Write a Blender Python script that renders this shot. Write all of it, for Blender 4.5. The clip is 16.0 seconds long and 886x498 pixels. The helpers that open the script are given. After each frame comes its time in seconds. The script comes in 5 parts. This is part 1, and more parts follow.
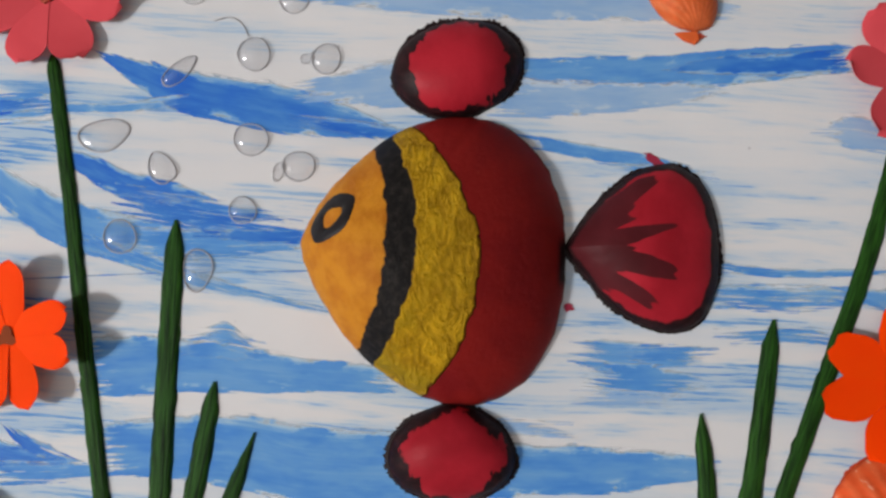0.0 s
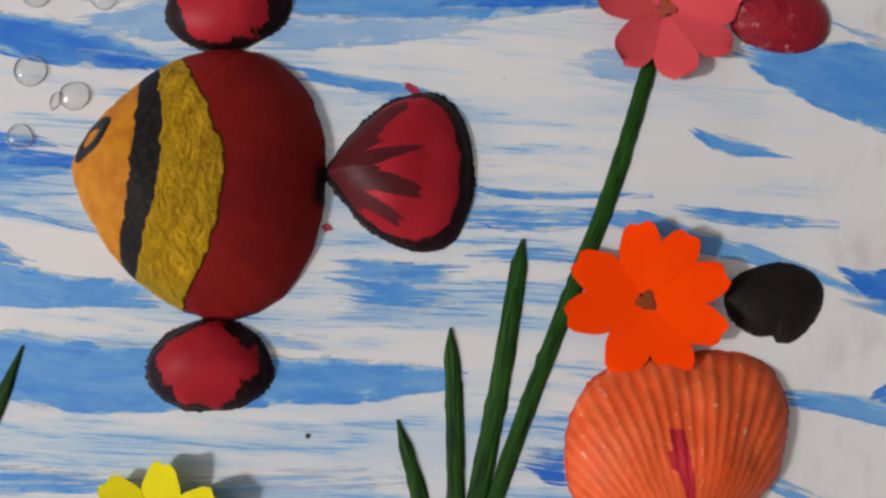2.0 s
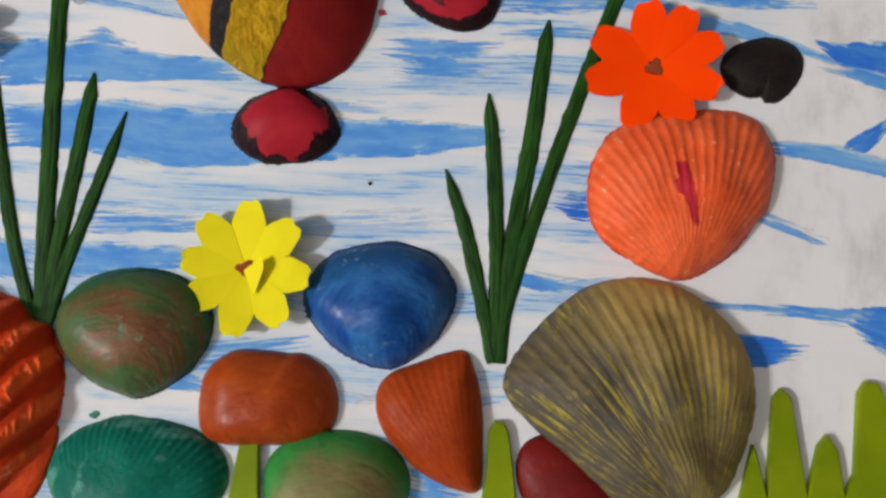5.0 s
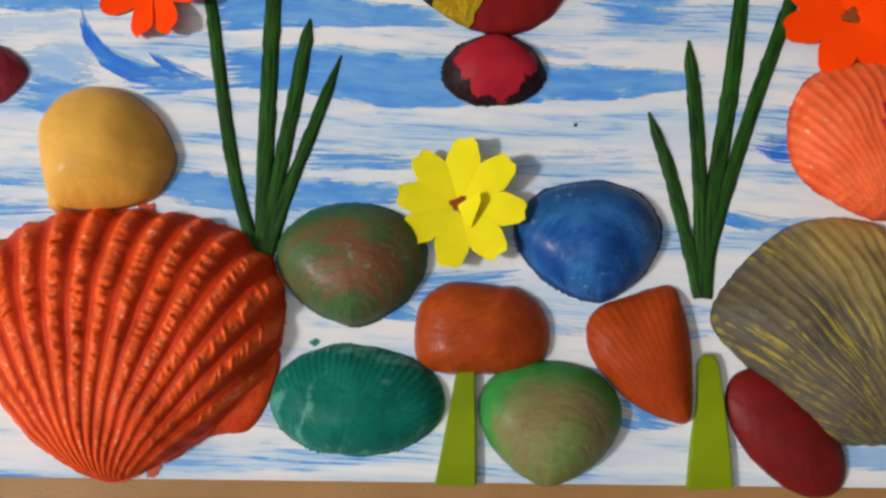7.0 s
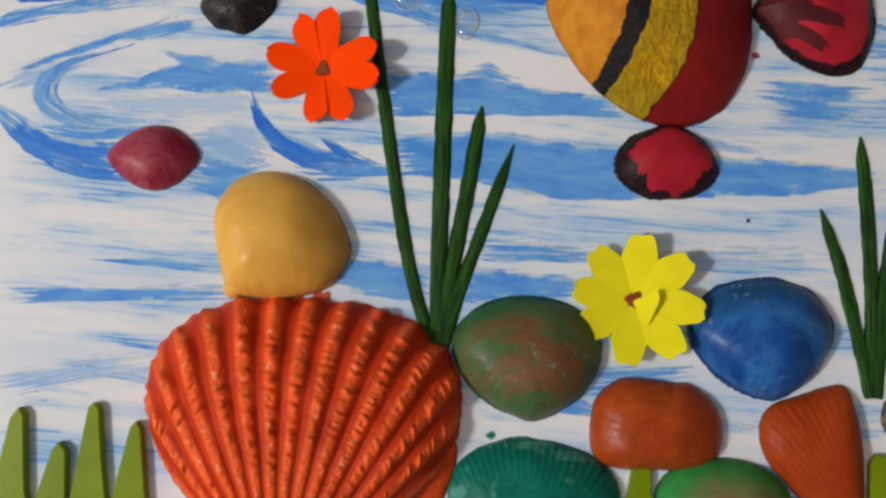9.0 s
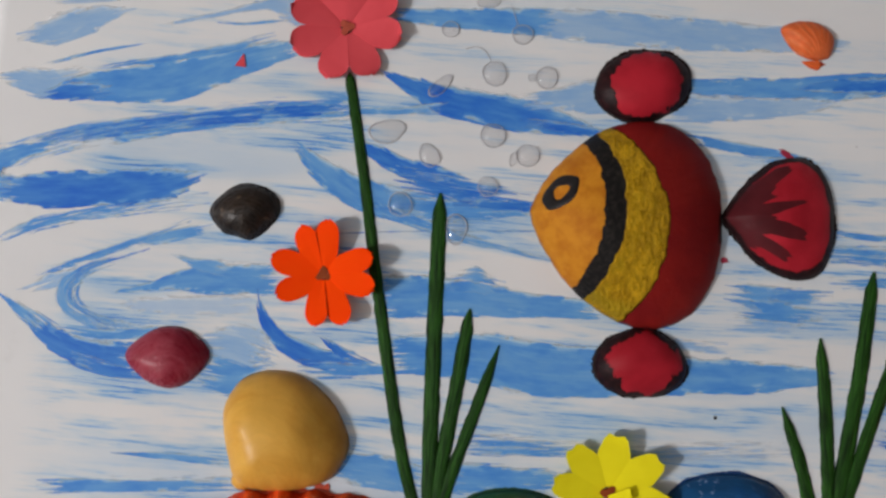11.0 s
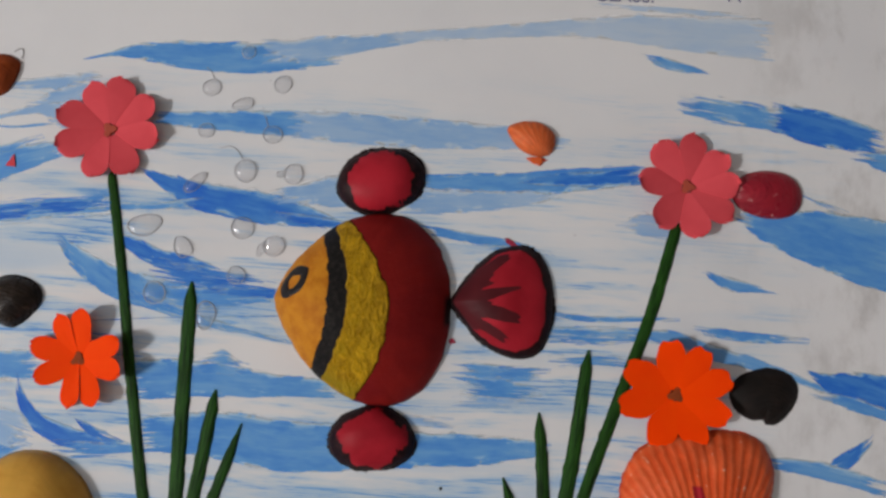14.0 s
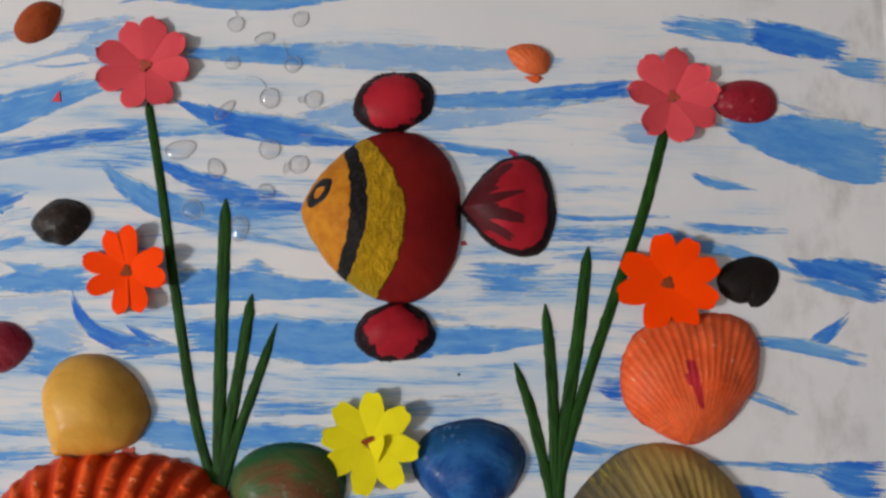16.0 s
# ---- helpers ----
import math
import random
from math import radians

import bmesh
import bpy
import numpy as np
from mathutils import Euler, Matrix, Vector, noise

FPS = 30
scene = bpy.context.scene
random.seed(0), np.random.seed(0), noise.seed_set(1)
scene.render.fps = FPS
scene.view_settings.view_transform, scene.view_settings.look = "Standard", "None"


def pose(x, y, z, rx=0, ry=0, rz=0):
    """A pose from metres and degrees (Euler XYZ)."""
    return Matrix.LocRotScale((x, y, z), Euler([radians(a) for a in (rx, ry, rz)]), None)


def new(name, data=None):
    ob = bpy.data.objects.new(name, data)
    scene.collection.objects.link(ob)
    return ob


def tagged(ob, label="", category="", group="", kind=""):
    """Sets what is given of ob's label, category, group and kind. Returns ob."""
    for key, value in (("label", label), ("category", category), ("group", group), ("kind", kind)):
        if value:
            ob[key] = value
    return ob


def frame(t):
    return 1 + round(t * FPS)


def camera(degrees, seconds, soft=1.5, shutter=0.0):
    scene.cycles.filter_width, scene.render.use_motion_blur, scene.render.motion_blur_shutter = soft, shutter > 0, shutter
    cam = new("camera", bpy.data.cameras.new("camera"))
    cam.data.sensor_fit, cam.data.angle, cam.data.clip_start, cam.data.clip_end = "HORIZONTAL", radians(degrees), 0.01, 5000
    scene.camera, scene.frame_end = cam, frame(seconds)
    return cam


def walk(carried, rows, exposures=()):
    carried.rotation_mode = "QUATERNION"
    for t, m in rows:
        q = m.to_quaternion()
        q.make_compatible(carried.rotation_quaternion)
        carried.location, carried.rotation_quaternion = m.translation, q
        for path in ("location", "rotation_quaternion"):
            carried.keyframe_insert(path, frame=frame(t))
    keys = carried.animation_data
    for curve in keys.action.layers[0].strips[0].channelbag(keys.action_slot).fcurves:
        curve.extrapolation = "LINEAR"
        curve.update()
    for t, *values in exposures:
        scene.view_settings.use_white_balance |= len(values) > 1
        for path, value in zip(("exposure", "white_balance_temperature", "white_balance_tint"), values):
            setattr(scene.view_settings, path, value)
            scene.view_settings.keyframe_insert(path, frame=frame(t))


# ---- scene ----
cam = camera(62.19, 16.0, soft=2.7)
# seconds, place in metres, turn in degrees
PATH = [
    (0, -0.0097, -0.0192, 0.1695, 5.53, -0.78, 2.27),
    (0.5, 0.0022, -0.0236, 0.1744, 6.20, -0.84, 2.13),
    (1, 0.0188, -0.0257, 0.1748, 5.93, -0.79, 2.22),
    (1.5, 0.0365, -0.0381, 0.1760, 7.37, -0.44, 2.13),
    (2, 0.0490, -0.0397, 0.1764, 6.63, -0.48, 2.16),
    (2.5, 0.0615, -0.0459, 0.1832, 6.35, -0.60, 2.07),
    (3, 0.0627, -0.0555, 0.1911, 6.39, -0.38, 1.87),
    (3.5, 0.0534, -0.0677, 0.1910, 5.73, -0.53, 1.86),
    (4, 0.0531, -0.0860, 0.1949, 6.58, -0.66, 1.47),
    (4.2, 0.0494, -0.0902, 0.1966, 6.25, -0.82, 1.28),
    (6.3, 0.0168, -0.1247, 0.2031, 7.55, -0.42, 1.35),
    (6.5, 0.0089, -0.1271, 0.2035, 8.41, -0.06, 1.43),
    (7, -0.0148, -0.1305, 0.2039, 8.06, 0.35, 2.04),
    (7.5, -0.0456, -0.1277, 0.1983, 8.25, -0.89, 2.39),
    (8, -0.0646, -0.1249, 0.2015, 8.19, -0.98, 2.90),
    (8.2, -0.0675, -0.1202, 0.2017, 7.56, -0.84, 2.89),
    (10.3, -0.0624, -0.0654, 0.2295, 5.59, 0.15, 3.49),
    (10.5, -0.0612, -0.0583, 0.2312, 5.36, 0.09, 3.37),
    (11, -0.0664, -0.0379, 0.2335, 5.26, 0.13, 3.27),
    (11.5, -0.0692, -0.0234, 0.2399, 5.25, -0.00, 3.30),
    (12, -0.0804, -0.0118, 0.2541, 6.29, -0.08, 3.37),
    (12.5, -0.0565, -0.0141, 0.2549, 6.90, 0.09, 3.51),
    (13, -0.0182, -0.0174, 0.2573, 8.01, -0.33, 3.41),
    (13.5, 0.0063, -0.0194, 0.2570, 8.15, -0.30, 3.15),
    (14, 0.0145, -0.0189, 0.2564, 7.95, -0.89, 2.55),
    (14.5, 0.0338, -0.0284, 0.2637, 9.18, -0.85, 1.85),
    (15, 0.0382, -0.0428, 0.2703, 8.73, -0.92, 1.07),
    (15.5, 0.0284, -0.0512, 0.2768, 7.95, -0.47, 0.71),
    (16, 0.0113, -0.0549, 0.2777, 7.71, -0.51, 0.35),
]
EXPOSURES = [(0, 0.06), (3.5, 0.13), (6.3, 0.27), (7.5, 0.19), (8.2, 0.07), (10.5, -0.12), (12, -0.31), (13, -0.27), (14.5, -0.2), (16, -0.11)]
walk(cam, [(t, pose(x, y, z, rx, ry, rz)) for t, x, y, z, rx, ry, rz in PATH], EXPOSURES)


# ---------- light ----------
world = bpy.data.worlds.new("world")
scene.world = world
world.use_nodes = True
world.node_tree.nodes["Background"].inputs[0].default_value = (0.75, 0.85, 1.0, 1)
world.node_tree.nodes["Background"].inputs[1].default_value = 0.03

bulb = bpy.data.lights.new("room_bulb", "POINT")
bulb.energy, bulb.shadow_soft_size, bulb.color = 92.0, 0.108, (1.0, 0.956, 0.942)
room_bulb = new("room_bulb", bulb)
room_bulb.location = (-1.47, -0.47, 1.27)


# ---------- node helpers ----------
class Nodes:
    """Short-hand for building one material."""

    def __init__(self, name):
        self.m = bpy.data.materials.new(name)
        self.m.use_nodes = True
        self.t = self.m.node_tree
        self.t.nodes.clear()

    def n(self, kind, props=None, **ins):
        node = self.t.nodes.new(kind)
        for k, v in (props or {}).items():
            if k == "operation":
                node.operation = v
            elif k == "data_type":
                node.data_type = v
            elif k == "uv_map":
                node.uv_map = v
            elif k == "blend_type":
                node.blend_type = v
            elif k == "wave_type":
                node.wave_type = v
            elif k == "bands":
                node.bands_direction = v
            elif k == "feature":
                node.feature = v
        for k, v in ins.items():
            s = node.inputs[int(k[1:])] if k[0] == "_" else node.inputs[k]
            self.put(s, v)
        return node

    def put(self, s, v):
        if isinstance(v, bpy.types.NodeSocket):
            self.t.links.new(v, s)
        elif isinstance(v, bpy.types.Node):
            self.t.links.new(v.outputs[0], s)
        elif isinstance(v, tuple) and len(v) == 3 and s.type == "RGBA":
            s.default_value = (*v, 1)
        else:
            s.default_value = v

    def math(self, op, a, b=0.0, c=0.0):
        return self.n("ShaderNodeMath", {"operation": op}, _0=a, _1=b, _2=c).outputs[0]

    def vmath(self, op, a, b=(0, 0, 0)):
        return self.n("ShaderNodeVectorMath", {"operation": op}, _0=a, _1=b).outputs[0]

    def step(self, x, lo, hi):
        """A soft step from 0 at lo to 1 at hi."""
        r = self.n("ShaderNodeMapRange", None, Value=x)
        r.interpolation_type = "SMOOTHSTEP"
        self.put(r.inputs["From Min"], lo)
        self.put(r.inputs["From Max"], hi)
        return r.outputs[0]

    def mix(self, f, a, b):
        node = self.t.nodes.new("ShaderNodeMix")
        node.data_type = "RGBA"
        self.put(node.inputs[0], f)
        self.put(node.inputs[6], a)
        self.put(node.inputs[7], b)
        return node.outputs[2]

    def glaze(self, ground, tint, depth):
        """A see-through layer of paint: the ground's colour times the tint to the power of its depth."""
        t = self.n("ShaderNodeSeparateXYZ", None, _0=tint)
        return self.vmath("MULTIPLY", ground, self.vec(*[self.math("POWER", t.outputs[c], depth) for c in range(3)]))

    def noise(self, vec, scale, detail=3.0, rough=0.55, dist=0.0):
        return self.n("ShaderNodeTexNoise", None, Vector=vec, Scale=scale, Detail=detail, Roughness=rough, Distortion=dist).outputs[0]

    def uv(self, name):
        return self.n("ShaderNodeUVMap", {"uv_map": name}).outputs[0]

    def xy(self, vec):
        s = self.n("ShaderNodeSeparateXYZ", None, _0=vec)
        return s.outputs[0], s.outputs[1], s.outputs[2]

    def vec(self, x, y, z=0.0):
        return self.n("ShaderNodeCombineXYZ", None, X=x, Y=y, Z=z).outputs[0]

    def obj(self):
        return self.n("ShaderNodeTexCoord").outputs["Object"]

    def rnd(self):
        return self.n("ShaderNodeObjectInfo").outputs["Random"]

    def bump(self, h, strength, dist):
        return self.n("ShaderNodeBump", None, Strength=strength, Distance=dist, Height=h).outputs[0]

    def done(self, color, rough=0.6, normal=None, spec=0.4, alpha=None, coat=0.0, sheen=0.0):
        p = self.n("ShaderNodeBsdfPrincipled", None, **{"Base Color": color, "Roughness": rough, "Specular IOR Level": spec})
        p.inputs["Coat Weight"].default_value = coat
        p.inputs["Coat Roughness"].default_value = 0.25
        p.inputs["Sheen Weight"].default_value = sheen
        if normal is not None:
            self.put(p.inputs["Normal"], normal)
        if alpha is not None:
            self.put(p.inputs["Alpha"], alpha)
        self.n("ShaderNodeOutputMaterial", None, Surface=p)
        return self.m


# ---------- materials ----------
def paper_material():
    k = Nodes("drawing_paper")
    o = k.obj()
    x, y, _ = k.xy(o)
    fibre = k.noise(o, 900, 4)
    blot = k.noise(o, 14, 4)
    col = k.mix(k.step(blot, 0.3, 0.75), (0.80, 0.80, 0.80), (0.74, 0.745, 0.755))
    # faint blue wash left by the wet brush, streaked along the sheet
    clean = k.noise(k.vec(k.math("MULTIPLY", x, 12.0), k.math("MULTIPLY", y, 26.0), 5.0), 1.0, 2)
    clean = k.math("SUBTRACT", 1.0, k.math("MULTIPLY", k.step(k.math("MULTIPLY_ADD", y, 3.2, clean), 0.42, 0.62), 0.72))
    wash = k.noise(k.vec(k.math("MULTIPLY", x, 6.0), k.math("MULTIPLY", y, 60.0)), 1.0, 5)
    inside = k.math("MULTIPLY", k.step(x, -0.2, -0.17), k.math("SUBTRACT", 1.0, k.step(k.math("MULTIPLY_ADD", y, -0.35, x), 0.085, 0.155)))
    inside = k.math("MULTIPLY", k.math("MULTIPLY", inside, clean), k.math("SUBTRACT", 1.0, k.step(y, 0.055, 0.085)))
    col = k.glaze(col, (0.12, 0.36, 0.93), k.math("MULTIPLY", k.math("MULTIPLY", k.step(wash, 0.42, 0.68), inside), 0.15))
    # threads of nearly dry paint dragged across the sheet between the strokes
    sway = k.math("MULTIPLY_ADD", k.noise(k.vec(k.math("MULTIPLY", x, 7.0), k.math("MULTIPLY", y, 5.0)), 1.0, 2), 0.010, y)
    sway = k.math("MULTIPLY_ADD", x, 0.020, sway)
    thread = k.noise(k.vec(k.math("MULTIPLY", x, 42.0), k.math("MULTIPLY", sway, 1250.0), 7.0), 1.0, 4, 0.66)
    where = k.noise(k.vec(k.math("MULTIPLY", x, 13.0), k.math("MULTIPLY", sway, 105.0), 2.0), 1.0, 5, 0.62)
    cover = k.math("MULTIPLY", k.step(thread, 0.50, 0.57), k.step(where, 0.50, 0.60))
    soft = k.math("MULTIPLY", k.step(where, 0.44, 0.66), 0.17)
    amount = k.math("MULTIPLY", k.math("ADD", k.math("MULTIPLY", cover, k.math("MULTIPLY_ADD", k.step(k.noise(o, 22, 3), 0.40, 0.60), 0.35, 0.25)), soft), inside)
    col = k.glaze(col, (0.045, 0.24, 0.88), amount)
    # handling grime towards the right-hand margin
    grime = k.noise(k.vec(k.math("MULTIPLY", x, 40.0), k.math("MULTIPLY", y, 22.0), 3.0), 1.0, 6, 0.65)
    margin = k.math("MULTIPLY", k.step(x, 0.10, 0.17), k.step(grime, 0.47, 0.68))
    seam = k.math("SUBTRACT", 1.0, k.step(k.math("ABSOLUTE", k.math("SUBTRACT", x, 0.1885)), 0.0005, 0.0045))
    margin = k.math("MAXIMUM", margin, k.math("MULTIPLY", seam, k.step(grime, 0.36, 0.60)))
    col = k.mix(k.math("MULTIPLY", margin, 0.48), col, (0.36, 0.34, 0.32))
    left = k.math("MULTIPLY", k.math("SUBTRACT", 1.0, k.step(x, -0.21, -0.18)), k.step(grime, 0.55, 0.75))
    col = k.mix(k.math("MULTIPLY", left, 0.3), col, (0.42, 0.39, 0.36))
    specks = k.noise(o, 260, 1)
    col = k.mix(k.math("MULTIPLY", k.step(specks, 0.80, 0.83), 0.5), col, (0.25, 0.22, 0.25))
    h = k.math("ADD", k.math("MULTIPLY", fibre, 0.3), blot)
    return k.done(col, 0.75, k.bump(h, 0.25, 0.0004), 0.25)


def paint_material():
    """Blue poster paint put on with a half-dry brush. The object's colour gives the shade, its alpha the dryness."""
    k = Nodes("brushed_blue_paint")
    info = k.n("ShaderNodeObjectInfo")
    seed = k.math("MULTIPLY", info.outputs["Random"], 90.0)
    dry = info.outputs["Alpha"]
    u, v, _ = k.xy(k.uv("mm"))
    half, whole, _ = k.xy(k.uv("size"))
    a, b, _ = k.xy(k.uv("unit"))

    def along(fu, fv, off, detail, rough):
        return k.noise(k.vec(k.math("MULTIPLY", u, fu), k.math("MULTIPLY", v, fv), k.math("ADD", seed, off)), 1.0, detail, rough)

    bristle = along(0.055, 1.5, 0.0, 5, 0.66)
    hair = along(0.15, 4.0, 9.0, 3, 0.6)
    rag = along(0.22, 0.55, 17.0, 3, 0.58)
    pool = along(0.040, 0.17, 31.0, 4, 0.55)
    tide = along(0.11, 0.30, 43.0, 5, 0.6)
    b0, r0 = k.math("SUBTRACT", bristle, 0.5), k.math("SUBTRACT", rag, 0.5)
    # distance from the edge in millimetres, frayed by the bristles
    e = k.math("SUBTRACT", half, k.math("ABSOLUTE", v))
    reach = k.math("MINIMUM", half, 4.5)
    e = k.math("ADD", e, k.math("MULTIPLY", b0, k.math("MULTIPLY", reach, k.math("MULTIPLY_ADD", dry, 3.0, 0.45))))
    e = k.math("ADD", e, k.math("MULTIPLY", r0, k.math("MULTIPLY_ADD", reach, 0.28, 0.5)))
    bleed = k.math("MULTIPLY_ADD", k.step(k.math("MULTIPLY_ADD", b, 0.20, tide), 0.53, 0.72), k.math("MULTIPLY", reach, 0.75), 0.22)
    m1 = k.step(e, 0.12, k.math("ADD", bleed, 0.12))
    end = k.math("MINIMUM", u, k.math("SUBTRACT", whole, u))
    end = k.math("SUBTRACT", end, k.math("MULTIPLY_ADD", dry, 5.0, 1.5))
    end = k.math("ADD", end, k.math("MULTIPLY", b0, k.math("MULTIPLY_ADD", dry, 60.0, 24.0)))
    end = k.math("ADD", end, k.math("MULTIPLY", r0, 5.0))
    m3 = k.step(end, 0.6, k.math("MULTIPLY_ADD", k.step(tide, 0.45, 0.62), 5.0, 1.6))
    gap = k.math("MULTIPLY_ADD", hair, 0.46, k.math("MULTIPLY", bristle, 0.54))
    lim = k.math("MULTIPLY_ADD", k.math("POWER", k.math("MULTIPLY", dry, k.math("MULTIPLY_ADD", a, 0.35, 0.72)), 1.2), 0.44, 0.14)
    m2 = k.step(gap, k.math("SUBTRACT", lim, 0.02), k.math("ADD", lim, 0.05))
    # the load of paint: pooled here, washed out there, thinner towards the end of the pull
    load = k.math("MULTIPLY_ADD", k.step(pool, 0.36, 0.60), 0.34, 0.66)
    load = k.math("MULTIPLY", load, k.math("SUBTRACT", 1.0, k.math("MULTIPLY", k.math("POWER", a, 1.5), 0.22)))
    load = k.math("MULTIPLY", load, k.math("MULTIPLY_ADD", k.step(bristle, 0.34, 0.56), 0.10, 0.90))
    mask = k.math("MULTIPLY", k.math("MULTIPLY", m1, m2), m3)
    rim = k.math("MULTIPLY_ADD", k.math("SUBTRACT", 1.0, k.step(e, 0.15, 1.1)), 0.14, 1.0)
    mottle = k.math("MULTIPLY_ADD", k.step(k.math("MULTIPLY_ADD", pool, 0.6, k.math("MULTIPLY", tide, 0.4)), 0.45, 0.64), -0.26, 1.0)
    depth = k.math("MULTIPLY", k.math("MULTIPLY", mask, load), k.math("MULTIPLY", rim, mottle))
    col = k.glaze((0.79, 0.79, 0.79), info.outputs["Color"], depth)
    return k.done(col, 0.6, None, 0.2, k.math("MINIMUM", k.math("MULTIPLY", mask, 3.0), 1.0))


def shell_material(name, a, b, rough=0.45, fan=0.0, rings=26.0, blot=55.0, seed=0.0, edge=None, edge_at=0.8, speck=None, coat=0.1, rings_depth=0.14, arc=0.0, vary=0.75, relief=0.75):
    """Painted shell: two tints broken by brush marks, growth rings, fan streaks, an optional rim tint and chips."""
    k = Nodes(name)
    f = k.uv("fan")
    ang, g, _ = k.xy(f)
    o = k.vmath("ADD", k.obj(), (seed, seed * 0.7, 0))
    brush = k.noise(k.vec(k.math("MULTIPLY", ang, 3.5 + fan), k.math("MULTIPLY", g, 3.5 + arc), seed), 1.0, 6, 0.62, 0.8)
    lump = k.noise(o, blot, 4, 0.6)
    t = k.step(k.math("MULTIPLY_ADD", brush, 0.6, k.math("MULTIPLY", lump, 0.5)), 0.45, 0.66)
    col = k.mix(t, a, b)
    if edge:
        e = k.math("ADD", g, k.math("MULTIPLY", k.math("SUBTRACT", lump, 0.5), 0.45))
        col = k.mix(k.step(e, edge_at - 0.12, edge_at + 0.10), col, edge)
    fine = k.noise(o, 420, 4, 0.6)
    if speck:
        col = k.mix(k.math("MULTIPLY", k.step(fine, 0.60, 0.70), k.step(lump, 0.45, 0.6)), col, speck)
    ring = k.n("ShaderNodeTexWave", {"wave_type": "BANDS", "bands": "Y"}, Vector=k.vec(k.math("MULTIPLY", ang, 0.3), g), Scale=rings / 6.28, Distortion=4.0, Detail=4.0)
    col = k.mix(k.math("MULTIPLY", k.math("SUBTRACT", 1.0, ring.outputs[1]), rings_depth * 0.28), col, k.mix(0.72, col, (0.02, 0.015, 0.01)))
    daub = k.noise(k.vec(k.math("MULTIPLY", ang, 7.0), k.math("MULTIPLY", g, 9.0), seed + 3.0), 1.0, 5, 0.65, 2.0)
    tone = k.math("MULTIPLY_ADD", daub, vary, 1.0 - vary * 0.5)
    col = k.vmath("MULTIPLY", col, k.vec(tone, tone, tone))
    h = k.math("ADD", k.math("MULTIPLY_ADD", daub, vary * 0.66, k.math("MULTIPLY", ring.outputs[1], rings_depth)), k.math("ADD", k.math("MULTIPLY", fine, 0.25), k.math("MULTIPLY", k.math("ADD", brush, lump), 0.8)))
    r = k.math("MULTIPLY_ADD", daub, 0.5, rough - 0.27)
    return k.done(col, r, k.bump(h, relief, 0.0008), 0.16, None, coat * 0.3)


def fish_material():
    """Orange nose with an eye, black band, thick yellow band and a dark red body."""
    k = Nodes("painted_fish_body")
    bx, by, _ = k.xy(k.uv("base"))
    o = k.obj()
    wob = k.math("MULTIPLY", k.math("SUBTRACT", k.noise(o, 240, 3), 0.5), 0.055)
    X = k.math("MULTIPLY_ADD", bx, 2.0, -1.0)
    Y = k.math("ADD", by, wob)
    X2 = k.math("MULTIPLY", X, X)
    fine = k.noise(o, 700, 4, 0.65)
    crust = k.noise(k.vmath("MULTIPLY", o, (1.0, 1.8, 1.0)), 220, 6, 0.70, 0.9)
    big = k.noise(o, 60, 4)
    red = k.mix(k.step(big, 0.35, 0.7), (0.26, 0.013, 0.011), (0.20, 0.009, 0.010))
    yellow = k.mix(k.step(crust, 0.36, 0.66), (0.52, 0.28, 0.008), (0.88, 0.52, 0.018))
    yellow = k.mix(k.step(big, 0.5, 0.75), yellow, (0.56, 0.37, 0.014))
    black = k.mix(k.step(fine, 0.4, 0.8), (0.010, 0.009, 0.009), (0.035, 0.030, 0.026))
    orange = k.mix(k.step(k.noise(o, 180, 4), 0.35, 0.7), (0.60, 0.24, 0.018), (0.46, 0.15, 0.010))
    d1 = k.math("ADD", Y, k.math("MULTIPLY_ADD", X2, 0.20, k.math("MULTIPLY", X, 0.03)))
    d2 = k.math("ADD", Y, k.math("MULTIPLY_ADD", X2, 0.21, k.math("MULTIPLY", X, 0.035)))
    d3 = k.math("ADD", Y, k.math("MULTIPLY_ADD", X2, 0.26, k.math("MULTIPLY", X, -0.05)))
    in_yellow = k.step(d2, 0.436, 0.444)
    col = k.mix(k.step(d1, 0.334, 0.342), orange, black)
    col = k.mix(in_yellow, col, yellow)
    in_red = k.step(d3, 0.652, 0.664)
    col = k.mix(in_red, col, red)
    # scuffed dark paint where the tail is glued on
    tail = k.math("MULTIPLY", k.step(by, 0.95, 0.98), k.math("SUBTRACT", 1.0, k.step(k.math("ABSOLUTE", X), 0.10, 0.2)))
    col = k.mix(tail, col, (0.02, 0.008, 0.008))
    col = k.mix(k.math("MULTIPLY", k.step(k.noise(o, 300, 1), 0.80, 0.83), in_red), col, (0.42, 0.08, 0.05))
    band = k.math("MULTIPLY", in_yellow, k.math("SUBTRACT", 1.0, in_red))
    h = k.math("ADD", k.math("MULTIPLY", band, k.math("MULTIPLY", crust, 3.2)), k.math("MULTIPLY", fine, 0.16))
    h = k.math("ADD", h, k.math("MULTIPLY", k.math("SUBTRACT", 1.0, in_red), k.math("MULTIPLY", crust, 0.25)))
    return k.done(col, k.math("MULTIPLY_ADD", big, 0.2, 0.48), k.bump(h, 0.9, 0.0014), 0.11, None, 0.0)


